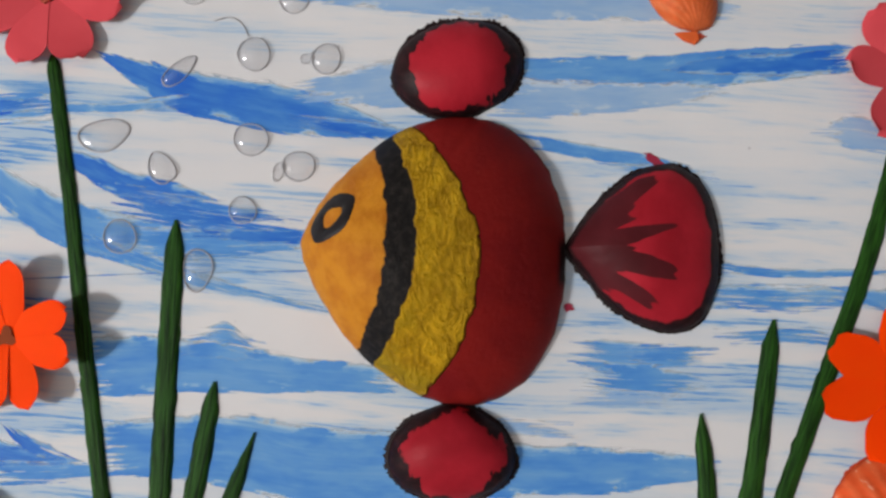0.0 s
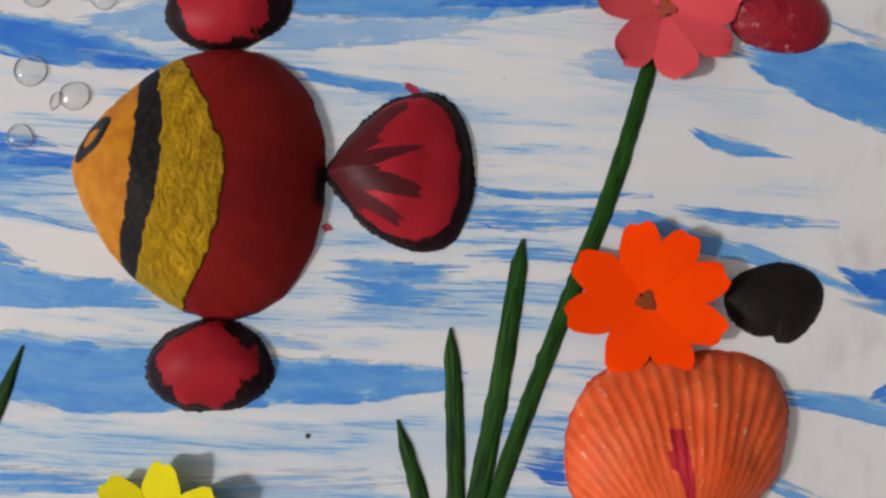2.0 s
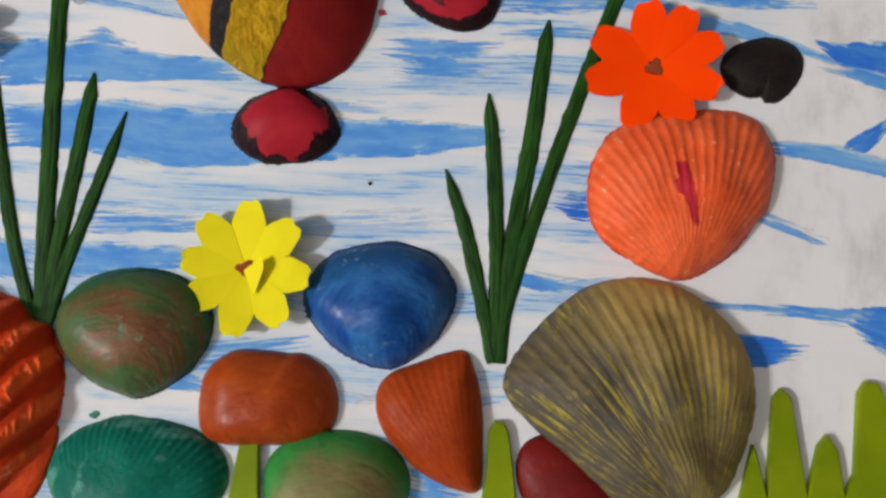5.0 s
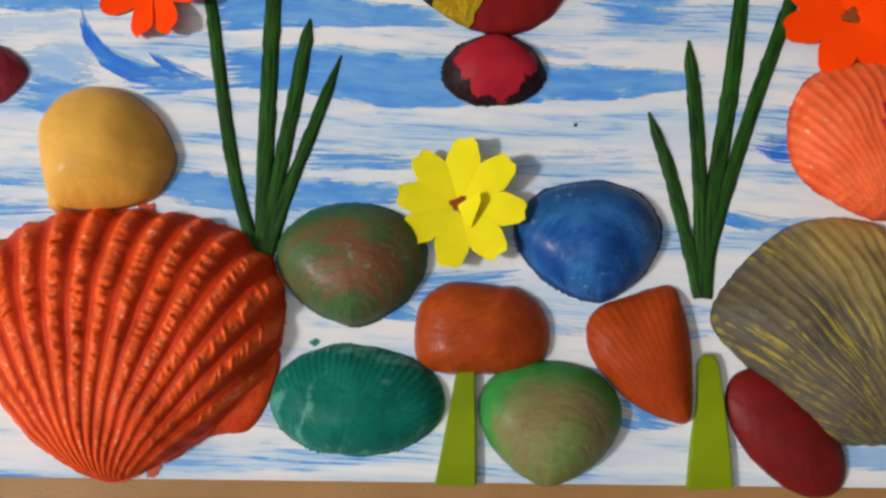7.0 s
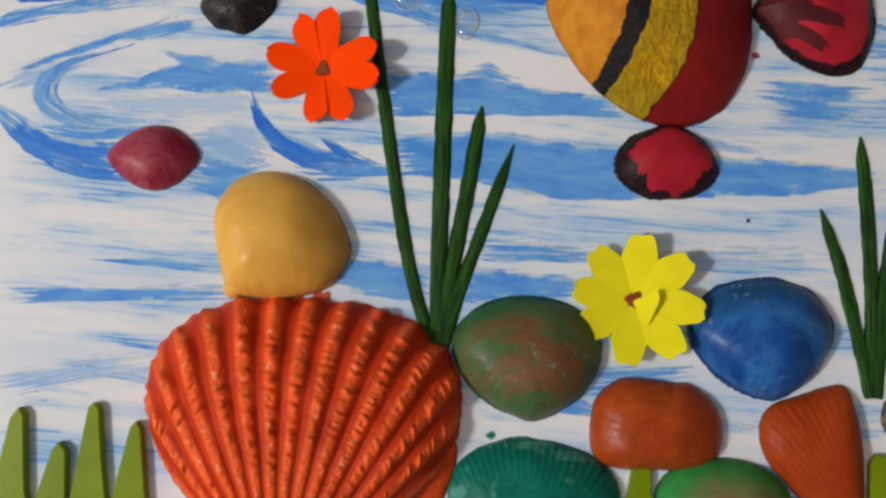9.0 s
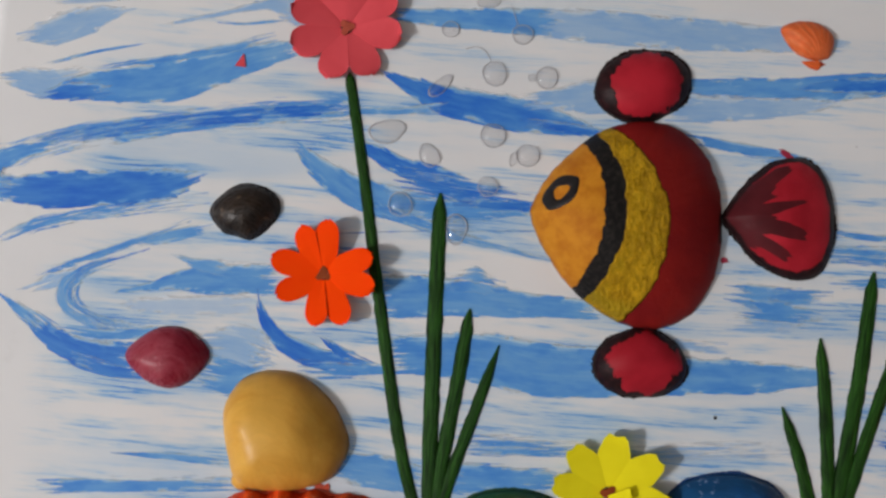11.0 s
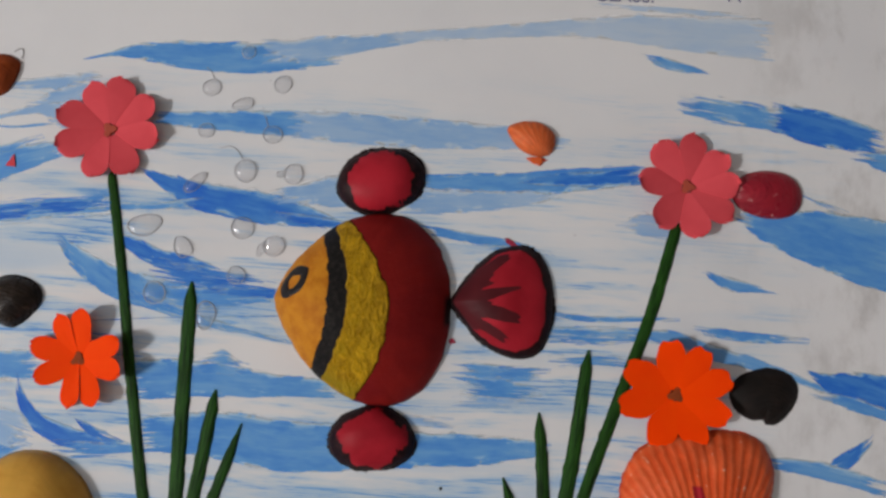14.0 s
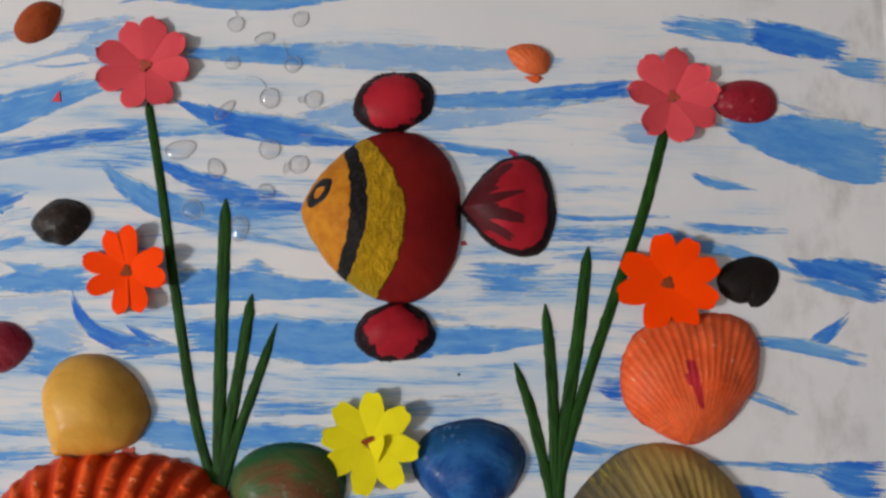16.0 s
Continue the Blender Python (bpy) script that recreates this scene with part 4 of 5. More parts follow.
LIME = shell_material("light_green_paint", (0.20, 0.165, 0.065), (0.14, 0.22, 0.06), 0.5, edge=(0.032, 0.24, 0.045), edge_at=0.80, seed=7, coat=0.1, blot=40, rings_depth=0.05)
CREAM = shell_material("ochre_cream_shell", (0.76, 0.42, 0.075), (0.68, 0.34, 0.05), 0.42, edge=(0.43, 0.21, 0.05), edge_at=0.95, seed=8, coat=0.15, rings=16, rings_depth=0.04, blot=30, vary=0.22, relief=0.3)
MAUVE = shell_material("mauve_paint", (0.25, 0.014, 0.030), (0.35, 0.055, 0.080), 0.32, seed=9, coat=0.2, rings_depth=0.03, vary=0.5)
CRIMSON = shell_material("crimson_paint", (0.33, 0.016, 0.03), (0.27, 0.012, 0.025), 0.35, seed=10, coat=0.25, speck=(0.5, 0.2, 0.2))
DARK = shell_material("black_brown_shell", (0.012, 0.009, 0.008), (0.03, 0.02, 0.014), 0.3, seed=11, coat=0.35, rings_depth=0.12, speck=(0.12, 0.08, 0.05))
BLACK = shell_material("matt_black_paint", (0.010, 0.008, 0.007), (0.018, 0.012, 0.010), 0.6, seed=12, coat=0.0, rings_depth=0.08)
UMBER = shell_material("orange_brown_shell", (0.36, 0.065, 0.012), (0.27, 0.045, 0.010), 0.6, seed=13, coat=0.0, rings=18)
APRICOT = rib_material("apricot_ribs", (0.78, 0.20, 0.07), (0.70, 0.13, 0.035), 16, seed=14, contrast=0.4)
WINE = shell_material("dark_red_paint", (0.165, 0.008, 0.006), (0.13, 0.007, 0.006), 0.5, seed=15, coat=0.05, rings_depth=0.04, vary=0.4)
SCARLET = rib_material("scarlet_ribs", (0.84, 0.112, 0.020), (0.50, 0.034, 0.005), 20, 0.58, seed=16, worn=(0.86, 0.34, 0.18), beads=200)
SALMON = rib_material("salmon_ribs", (0.84, 0.17, 0.060), (0.74, 0.092, 0.022), 24, 0.45, seed=17, patch=(0.80, 0.12, 0.034), contrast=0.35, worn=(0.88, 0.46, 0.30), mark=(0.46, 0.022, 0.034))
OLIVE = rib_material("olive_grey_ribs", (0.27, 0.208, 0.070), (0.125, 0.098, 0.044), 24, 0.55, seed=18, patch=(0.105, 0.094, 0.070), contrast=0.5, patch_at=0.44, top=(0.46, 0.31, 0.095), streak=(0.38, 0.30, 0.025), side=(0.075, 0.068, 0.060))

DARK_RUN = plain("dark_paint_run", (0.016, 0.007, 0.008), 0.6, 300)
BLUE_RUN = plain("blue_paint_run", (0.010, 0.055, 0.20), 0.45, 300)
TEAL_RUN = plain("teal_paint_run", (0.008, 0.17, 0.12), 0.45, 300)
RED_RUN = plain("scarlet_paint_run", (0.62, 0.07, 0.02), 0.5, 300)
GREEN_RUN = plain("green_paint_run", (0.03, 0.10, 0.05), 0.5, 300)

FISH = "shells of the fish"
fish = shell("fish_body_shell", "shell painted as striped fish, orange, black, yellow, red", (-10.2, -5.0), (67.0, 61.3), 16.6, 180, fish_material(), FISH, a=0.70, b=0.44, skew=-0.03, n=180, rings=40, p=1.95, q=0.70, apex=-0.14, lumps=0.004)


def painted_ring(parent, cx, cy, rx, ry, turn, inner, material, name):
    """A thick brushed ring of paint that follows the shell under it."""
    co = np.array([v.co[:] for v in parent.data.vertices]) / MM
    co = co[co[:, 2] > 0.2]
    n, verts, faces = 40, [], []
    ca, sa = math.cos(radians(turn)), math.sin(radians(turn))
    for i in range(n):
        f = 2 * math.pi * i / n
        for k, up in ((inner * (1 + 0.12 * math.sin(3 * f)), 0.0), (inner * 1.1, 0.28), ((inner + 1) / 2, 0.34), (0.95, 0.28), (1.03 + 0.04 * math.sin(5 * f), 0.0)):
            x, y = rx * k * math.cos(f), ry * k * math.sin(f)
            x, y = cx + ca * x - sa * y, cy + sa * x + ca * y
            d = np.hypot(co[:, 0] - x, co[:, 1] - y) + 1e-3
            near = np.argsort(d)[:5]
            wt = 1 / d[near]
            verts.append((x, y, float((co[near, 2] * wt).sum() / wt.sum()) + up))
    for i in range(n):
        for c in range(4):
            p, q = i * 5 + c, ((i + 1) % n) * 5 + c
            faces.append((p, p + 1, q + 1, q))
    return link_mesh(name, verts, faces, material, parent, "thick black painted eye ring")


painted_ring(fish, -7.4, -22.6, 6.4, 4.0, -38, 0.42, plain("black_eye_paint", (0.012, 0.010, 0.010), 0.55, 300), "eye")
shell("fin_shell", "red shell fin with black painted rim above fish", (-6.2, 40.2), (31.5, 23.5), 7.5, 285, FIN_TOP, FISH, run=(DARK_RUN, 1.7), a=0.52, b=0.48)
shell("fin_shell", "red shell fin with black painted rim below fish", (-4.2, -48.6), (29.0, 21.6), 7.5, 92, FIN_LOW, FISH, run=(DARK_RUN, 1.4), a=0.60, b=0.46)
shell("tail_shell", "red shell tail with black rim and dark fingers", (38.2, -0.6), (39.5, 35.8), 8.5, 183, TAIL, FISH, run=(DARK_RUN, 1.3), a=0.86, b=0.42, n=160, rings=32)

LOOSE = "shells on the sea floor"
shell("clam_shell", "green and brown painted clam shell", (-42.5, -107.0), (42.2, 34.5), 11.5, 272, GREEN_BROWN, LOOSE, run=(GREEN_RUN, 0.8), knob_size=7.0, a=0.66, b=0.48, skew=0.03)
shell("clam_shell", "glossy blue painted clam shell beside yellow flower", (23.4, -98.2), (40.4, 34.0), 11.0, 276, BLUE, LOOSE, run=(BLUE_RUN, 1.2), knob_size=7.0, a=0.66, b=0.46, skew=0.04, lumps=0.02, seed=3)
CAP = [(-2, -12.5), (10, -11.5), (17.5, -7), (18.5, 1), (15.5, 7.5), (9, 11.8), (4.5, 11.9), (0, 12.5), (-9.5, 12.5), (-16.5, 7.5), (-18.5, 0), (-17.5, -9), (-11, -12.5)]
WEDGE = [(10, -19), (13.5, -17), (14, -8), (13.5, 4), (11.5, 13), (8, 18.5), (-4, 15), (-12, 11.5), (-15, 6), (-14, -1), (-10, -7), (-1, -15)]
shell("mushroom_cap_shell", "rust orange shell set as mushroom cap", (-5.5, -123.5), (37.0, 25.0), 9.5, 270, RUST, LOOSE, knob_size=6.0, corners=CAP, skew=-0.12, lumps=0.02, seed=5, apex=-0.12, n=160)
shell("wedge_shell", "flat rust orange shell set as tilted mushroom cap", (38.2, -128.2), (29.0, 38.0), 7.0, 270, RUST_FAN, LOOSE, knob_size=4.5, corners=WEDGE, skew=0.36, ribs=48, rib=0.10, n=320, rings=28, ribpow=3.0, p=2.6, lumps=0.02)
shell("oval_shell", "teal painted oval shell with fine ribs", (-37.7, -144.3), (47.2, 29.5), 10.0, 264, TEAL, LOOSE, run=(TEAL_RUN, 1.3), a=0.50, b=0.46, skew=-0.10, ribs=44, rib=0.55, n=320, rings=36, ribpow=8.0, lumps=0.018, seed=6)
shell("clam_shell", "pale green and tan painted clam shell", (13.4, -148.2), (39.0, 33.6), 12.0, 268, LIME, LOOSE, knob_size=7.0, a=0.68, b=0.46)
CLAM = [(-11, -17.9), (-2, -18.5), (7.6, -17.2), (15.6, -13.4), (20, -5.2), (18.9, 1.5), (13.2, 10.4), (4.4, 16.7), (-5.3, 18.4), (-14.5, 15.2), (-19.4, 7), (-19, -2), (-17.2, -8.4), (-15.3, -14)]
shell("clam_shell", "smooth ochre yellow clam shell above red scallop", (-114.0, -76.0), (40.5, 38.0), 13.0, 270, CREAM, LOOSE, knob_size=7.0, corners=CLAM, skew=-0.30, q=0.66, n=160)
shell("dark_red_shell", "dark red shell tucked under olive scallop", (77.0, -148.5), (23.5, 40.0), 6.0, -48, WINE, LOOSE, a=0.50, b=0.48)

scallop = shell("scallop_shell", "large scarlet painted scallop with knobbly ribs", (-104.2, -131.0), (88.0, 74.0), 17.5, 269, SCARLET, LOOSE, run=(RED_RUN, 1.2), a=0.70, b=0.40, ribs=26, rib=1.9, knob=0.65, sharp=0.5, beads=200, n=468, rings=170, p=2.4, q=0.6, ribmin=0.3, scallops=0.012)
def ear(parent, at, size, tall, turn, material, **shape):
    """A small ribbed wing beside the beak of a scallop."""
    v, f, uv = shell_mesh(size[0], size[1], tall, a=0.30, b=0.30, p=3.0, n=90, rings=14, **shape)
    ob = link_mesh("ear", v, f, material, parent, "", uv)
    ob.matrix_basis = pose(at[0] * MM, at[1] * MM, 0, 0, 0, turn)
    return ob


ear(scallop, (28, -10), (30, 28), 3.0, 0, SCARLET, lumps=0.03, corners=[(-10.5, -13.8), (2.6, -12.8), (9, -11.2), (13.4, -3.6), (15.4, 9.6), (6, 14), (-6, 12), (-14, 0)])
ear(scallop, (-29, -6), (28, 24), 3.4, 0, SCARLET, lumps=0.03, corners=[(5.7, -12.5), (14, 0), (8, 10), (-4, 10), (-12, 4.2), (-9.4, -1.4), (-4.8, -7.7), (0.4, -11.3)])
SALMON_EDGE = [(0, -24), (11, -18.5), (21, -7.5), (24, -3), (26, 7), (25.5, 14), (21, 21.5), (9, 24), (2, 22.6), (-5, 22.8), (-16, 19), (-23, 12), (-26, 1), (-24, -11), (-16, -18), (-8, -22.5)]
shell("scallop_shell", "salmon orange ribbed scallop with crimson paint mark", (106.2, -65.2), (52.0, 48.0), 12.0, 270, SALMON, LOOSE, knob_size=7.0, run=(RED_RUN, 0.9), corners=SALMON_EDGE, ribs=44, rib=0.40, n=420, rings=44, lumps=0.02)
OLIVE_EDGE = [(17.5, -30.5), (24.5, -26.5), (29.0, -19.0), (34.0, -2.5), (31.5, 13.0), (22.5, 23.5), (12.0, 29.5), (1.0, 31.0), (-11.5, 28.0), (-22.5, 19.5), (-30.5, 10.0), (-34.0, 2.5), (-32.0, -3.5), (-21.5, -14.0), (-10.0, -25.5), (-1.0, -31.0)]
shell("scallop_shell", "olive grey ribbed scallop brushed with yellow", (91.3, -119.9), (67.8, 62.1), 15.0, 270, OLIVE, LOOSE, knob_size=7.0, corners=OLIVE_EDGE, skew=0.26, ribs=52, rib=0.40, lumps=0.025, n=420, rings=48, p=2.3)

SMALL = "small shells round the border"
UMBER_EDGE = [(-1.4, -9.1), (5, -6.4), (7.9, -2), (9.2, 2.6), (8.6, 6.2), (3.1, 8.6), (-2.5, 6.8), (-6.4, 2.4), (-8.5, -3.9), (-6, -7.9)]
DARK_EDGE = [(2.5, -9.4), (7.1, -6.2), (11.3, -0.2), (9.1, 5.5), (0.1, 8.3), (-7.4, 4.6), (-10.8, -1.5), (-6.3, -7.4), (-2.2, -8.5)]
BLACK_EDGE = [(1.7, -10.0), (4.5, -9.4), (8.7, -5.1), (11.5, 0.8), (10.5, 5.6), (5.2, 8.7), (-2.6, 8.5), (-9.6, 5.0), (-12.0, 0.1), (-9.7, -5.0), (-5.2, -8.1), (-0.7, -8.2), (0.3, -9.7)]
MAUVE_EDGE = [(1.6, -9.7), (8.5, -6.5), (13.4, 1.5), (6.8, 8.4), (-1, 9.7), (-8.2, 6.4), (-13.4, -0.4), (-6.6, -7.4)]
shell("small_shell", "orange-brown glossy little shell", (-148.0, 72.4), (18.0, 17.8), 5.5, 270, UMBER, SMALL, corners=UMBER_EDGE, n=72, rings=16)
APRICOT_EDGE = [(3.9, -6.5), (7.5, -4.7), (8.5, 1.5), (3.9, 5.7), (-2.5, 6.5), (-8.4, 4.1), (-7.8, 0.5), (-4.4, -3.8), (-0.4, -6.0)]
apricot = shell("small_scallop", "apricot little scallop with ears", (47.0, 58.6), (16.9, 13.0), 4.5, 270, APRICOT, SMALL, corners=APRICOT_EDGE, ribs=16, rib=0.25, n=140, rings=18, skew=0.2)
slab("ear", [(-1.8, -7.3), (0.6, -9.1), (3.2, -9.9), (4.2, -8.7), (3.6, -6.7), (0.6, -6.9)], 0.9, APRICOT, apricot, z=0.05, bevel=0.3)
shell("small_shell", "glossy blackish brown little shell", (-132.4, -7.4), (22.4, 17.8), 6.0, 270, DARK, SMALL, run=(DARK_RUN, 0.7), knob_size=3.4, corners=DARK_EDGE, n=90, rings=18, skew=0.10)
shell("small_shell", "matt black painted little shell beside orange flower", (129.8, -28.6), (23.8, 19.2), 4.0, 270, BLACK, SMALL, run=(DARK_RUN, 0.8), corners=BLACK_EDGE, n=90, rings=18)
shell("small_shell", "mauve painted little shell", (-152.9, -55.5), (27.0, 19.6), 6.5, 270, MAUVE, SMALL, knob_size=3.4, corners=MAUVE_EDGE, skew=0.06, n=90, rings=18)
shell("small_shell", "crimson painted little shell behind pink flower", (132.0, 42.0), (18.0, 25.5), 5.0, 178, CRIMSON, SMALL, a=0.48, b=0.40, n=90, rings=18)


# ---------- paper flowers ----------
def paper_flower(label, at, radius, lift, fold, material, heart, curl=0.0, rise=0.75, seed=0, tilt=0.0, tilt_to=0.0, wide=0.42, notch=0.66, angular=False, angles=(), base=0.0, group="paper flowers"):
    flower = tagged(new("paper_flower"), label, "flower", group)
    rng = random.Random(seed)
    nr, ns = 12, 6
    for k in range(8):
        heading = angles[k]
        gaps = ((heading - angles[(k + 1) % 8]) % 360, (angles[k - 1] - heading) % 360)
        verts, faces = [], []
        reach = radius * rng.uniform(0.96, 1.04)
        sign = 1 if k % 2 else -1
        for i in range(nr + 1):
            t = 0.10 + 0.90 * i / nr
            cap = wide * notch if t < notch else wide * notch * max(0.0, 1 - ((t - notch) / (1.002 - notch)) ** 3.0) ** 0.62
            if angular and t > notch:
                e = (t - notch) / (1 - notch)
                cap = wide * notch * ((1 - 0.42 * e) if e < 0.9 else 0.40)
            for j in range(ns + 1):
                s = 2 * j / ns - 1
                half = max(min(cap, t * math.tan(radians(gaps[s > 0] / 2))), 0.04)
                own = lift + tilt * math.cos(radians(heading + 22.5 * s - tilt_to))
                x = reach * t * (1 - 0.03 * (1 - abs(s)) * (t > 0.97))
                z = 0.4 + own * t**rise + fold * t * s * sign + curl * max(0.0, t - 0.6) ** 2
                verts.append((x, reach * half * s, max(z, 0.25) + 0.12 * (k % 2)))
        w = ns + 1
        for i in range(nr):
            for j in range(ns):
                a = i * w + j
                faces.append((a, a + w, a + w + 1, a + 1))
        n = len(verts)
        verts += [(x, y, z - 0.18) for x, y, z in verts]
        faces += [tuple(n + v for v in reversed(q)) for q in faces[:]]
        ring = [j for j in range(w)] + [i * w + ns for i in range(1, nr + 1)] + [nr * w + j for j in range(ns - 1, -1, -1)] + [i * w for i in range(nr - 1, 0, -1)]
        faces += [(b, a, n + a, n + b) for a, b in zip(ring, ring[1:] + ring[:1])]
        ob = link_mesh("petal", verts, faces, material, flower, smooth=False)
        ob.rotation_euler = (0, 0, radians(heading))
    verts, faces = [(0, 0, lift * 0.30 + 0.9)], []
    for i in range(14):
        a = 2 * math.pi * i / 14
        r = radius * 0.11 * (1 + 0.35 * math.sin(3 * a + seed) + 0.15 * rng.random())
        verts.append((r * math.cos(a), r * math.sin(a), lift * 0.34 + 0.7))
    faces = [(0, 1 + i, 1 + (i + 1) % 14) for i in range(14)]
    n = len(verts)
    verts += [(x * 0.8, y * 0.8, 0.05 - base) for x, y, z in verts[1:]]
    faces += [(1 + i, n + i, n + (i + 1) % 14, 1 + (i + 1) % 14) for i in range(14)]
    link_mesh("flower_heart", verts, faces, heart, flower, "rough orange-brown paper heart", smooth=False)
    place(flower, at[0], at[1], base)
    return flower


PINK = craft_paper_material("pink_craft_paper", (0.80, 0.100, 0.120), (0.72, 0.080, 0.098))
ORANGE = craft_paper_material("orange_craft_paper", (1.0, 0.066, 0.002), (1.0, 0.056, 0.002), 1.0)
YELLOW = craft_paper_material("yellow_craft_paper", (0.86, 0.76, 0.018), (0.78, 0.68, 0.014))
HEART = plain("orange_brown_heart", (0.30, 0.055, 0.010), 0.8, 300)
PINK_HEART = plain("pink_brown_heart", (0.46, 0.080, 0.045), 0.8, 300)
paper_flower("pink folded paper flower on a green stem", (-103.6, 54.2), 18.8, 3.0, 1.0, PINK, PINK_HEART, seed=1, angles=(116, 78, 37, -8, -60, -104, -155, 160))
paper_flower("pink folded paper flower beside crimson shell", (103.0, 43.2), 18.6, 3.6, 1.2, PINK, PINK_HEART, seed=2, angles=(128, 84, 43, 3, -36, -81, -127, 174))
paper_flower("bright orange paper flower with raised petals", (-105.4, -26.8), 17.2, 4.0, 0.25, ORANGE, HEART, seed=3, tilt=3.4, tilt_to=20, wide=0.375, notch=0.62, angles=(119, 87, 23, -12, -62, -96, -153, 165))
paper_flower("bright orange paper flower above salmon scallop", (98.4, -29.9), 19.0, 2.6, 0.3, ORANGE, HEART, seed=4, tilt=2.6, tilt_to=20, base=1.3, wide=0.41, notch=0.68, angular=True, angles=(98, 60, 21, -24, -64, -111, -166, 152))
yellow_flower = paper_flower("bright yellow paper flower with curled flap", (-13.1, -89.1), 18.2, 4.6, 0.4, YELLOW, HEART, seed=5, tilt=2.4, tilt_to=0, wide=0.41, notch=0.66, angular=True, angles=(86, 40, -8, -52, -97, -147, 173, 132))
verts = [(-0.6, -0.6, 2.0), (5.4, 3.0, 6.2), (3.4, -7.2, 4.2), (5.0, -1.6, 2.4), (6.0, 0.0, 6.6)]
link_mesh("curled_flap", verts, [(0, 1, 2), (1, 4, 2), (1, 3, 4), (0, 2, 3), (2, 4, 3), (0, 3, 1)], YELLOW, yellow_flower, "upturned yellow paper flap", smooth=False)


# ---------- ribbon grass ----------
def blade(parent, name, *points, tip=8.0, label=""):
    """A stiff grooved ribbon, slightly domed, cut to a point at its first control point."""
    path = spline(points, 0.5)
    side = sideways(path)
    along = np.concatenate([[0], np.cumsum(np.linalg.norm(np.diff(path[:, :2], axis=0), axis=1))])
    n = 9
    verts, faces, mm = [], [], []
    for p, s, u in zip(path, side, along):
        taper = min(1.0, 0.18 + u / tip)
        half = 0.5 * p[2] * taper * (1 + 0.03 * math.sin(u * 0.5) + 0.02 * math.sin(u * 1.3 + p[0]))
        for j in range(n):
            b = 2 * j / (n - 1) - 1
            z = 0.1 + 1.0 * (1 - abs(b) ** 3.5) * (0.9 + 0.1 * math.cos(b * 9)) * (0.5 + 0.5 * taper)
            fray = 1 + 0.16 * noise.noise(Vector((u * 0.55, b * 3.0, points[0][0]))) * abs(b)
            verts.append((p[0] + s[0] * b * half * fray, p[1] + s[1] * b * half * fray, z))
            mm.append((u, b * half))
    for i in range(len(path) - 1):
        for j in range(n - 1):
            a = i * n + j
            faces.append((a, a + 1, a + n + 1, a + n))
        faces.append((i * n, (i + 1) * n, (i + 1) * n + n - 1, i * n + n - 1))
    return link_mesh(name, verts, faces, RIBBON, parent, label, {"mm": mm})


def grass(label):
    return tagged(new("ribbon_grass"), label, "grass", "ribbon grass")


west = grass("dark green ribbon grass with long flower stem")
blade(west, "stem", (-102, 39.5, 3.4), (-95, 6, 3.6), (-88, -31, 3.8), (-78, -79, 4.0), (-69, -107, 3.6), tip=3)
blade(west, "blade", (-70, 1.5, 4.6), (-69.5, -35, 5.0), (-68.8, -73, 5.0), (-68, -107, 4.0))
blade(west, "blade", (-58.5, -35, 4.2), (-61.5, -60, 4.6), (-65, -85, 4.4), (-67, -107, 4.0))
blade(west, "blade", (-48.8, -46, 2.8), (-55, -66, 3.8), (-62, -88, 4.0), (-66.5, -107, 3.6), tip=12)
east = grass("dark green ribbon grass with leaning flower stem")
blade(east, "stem", (100, 30.5, 4.0), (91, -1, 4.4), (82, -26, 4.4), (70, -59, 4.2), (58, -97, 4.2), (56, -113, 4.0), tip=3)
blade(east, "blade", (69, -16, 4.2), (64.5, -50, 5.0), (59, -83, 5.0), (55.5, -113, 4.4))
blade(east, "blade", (52.2, -38, 3.6), (54, -60, 4.4), (55, -84, 4.2), (55, -113, 4.0))
blade(east, "blade", (40.5, -60, 3.0), (46, -76, 4.0), (51, -96, 4.0), (54.5, -113, 3.6))


# ---------- green foam cut-outs ----------
def cutout(name, label, category, points, group=""):
    ob = slab(name, points, 2.4, FOAM, None, label, 0.05)
    return tagged(ob, "", category, group)


cutout("mushroom_stalk", "pale green foam stalk under rust orange cap", "stalk", [(-17, -165.4), (-6, -165.2), (-6.5, -150), (-7.2, -134), (-12, -134), (-14.5, -150)], "foam stalks")
cutout("mushroom_stalk", "green foam stalk beside tilted orange cap", "stalk", [(50, -164), (62, -163.4), (61.3, -152), (60, -140), (58.8, -131), (57.4, -128.4), (55, -128.2), (53.4, -131), (53, -142), (51.4, -151)], "foam stalks")
cutout("foam_grass", "green foam grass with pointed tufts beside scallop", "grass", [(-188, -166.5), (-143.6, -165.6), (-145, -150), (-148, -132), (-149.6, -130), (-151.2, -132), (-155, -155), (-158, -140), (-160, -127), (-161.8, -125.6), (-163.2, -127), (-166.2, -156), (-168, -139), (-170.4, -136.8), (-172, -139), (-176, -156), (-178, -150), (-180.6, -130), (-182.4, -128), (-184.4, -131), (-187, -150)], "foam grass")
cutout("foam_grass", "green foam grass with rounded tufts behind scallop", "grass", [(110, -154), (162, -152), (161.6, -138), (160, -120), (158, -116), (155, -115.6), (152.8, -119), (151, -140), (148, -146), (146.5, -134), (144, -130), (141.5, -133), (138, -146), (136, -132), (134.4, -120.5), (132, -118), (129.8, -120.5), (128.4, -134), (127.4, -147), (125.4, -138), (124, -133), (122.6, -138), (120, -148)], "foam grass")


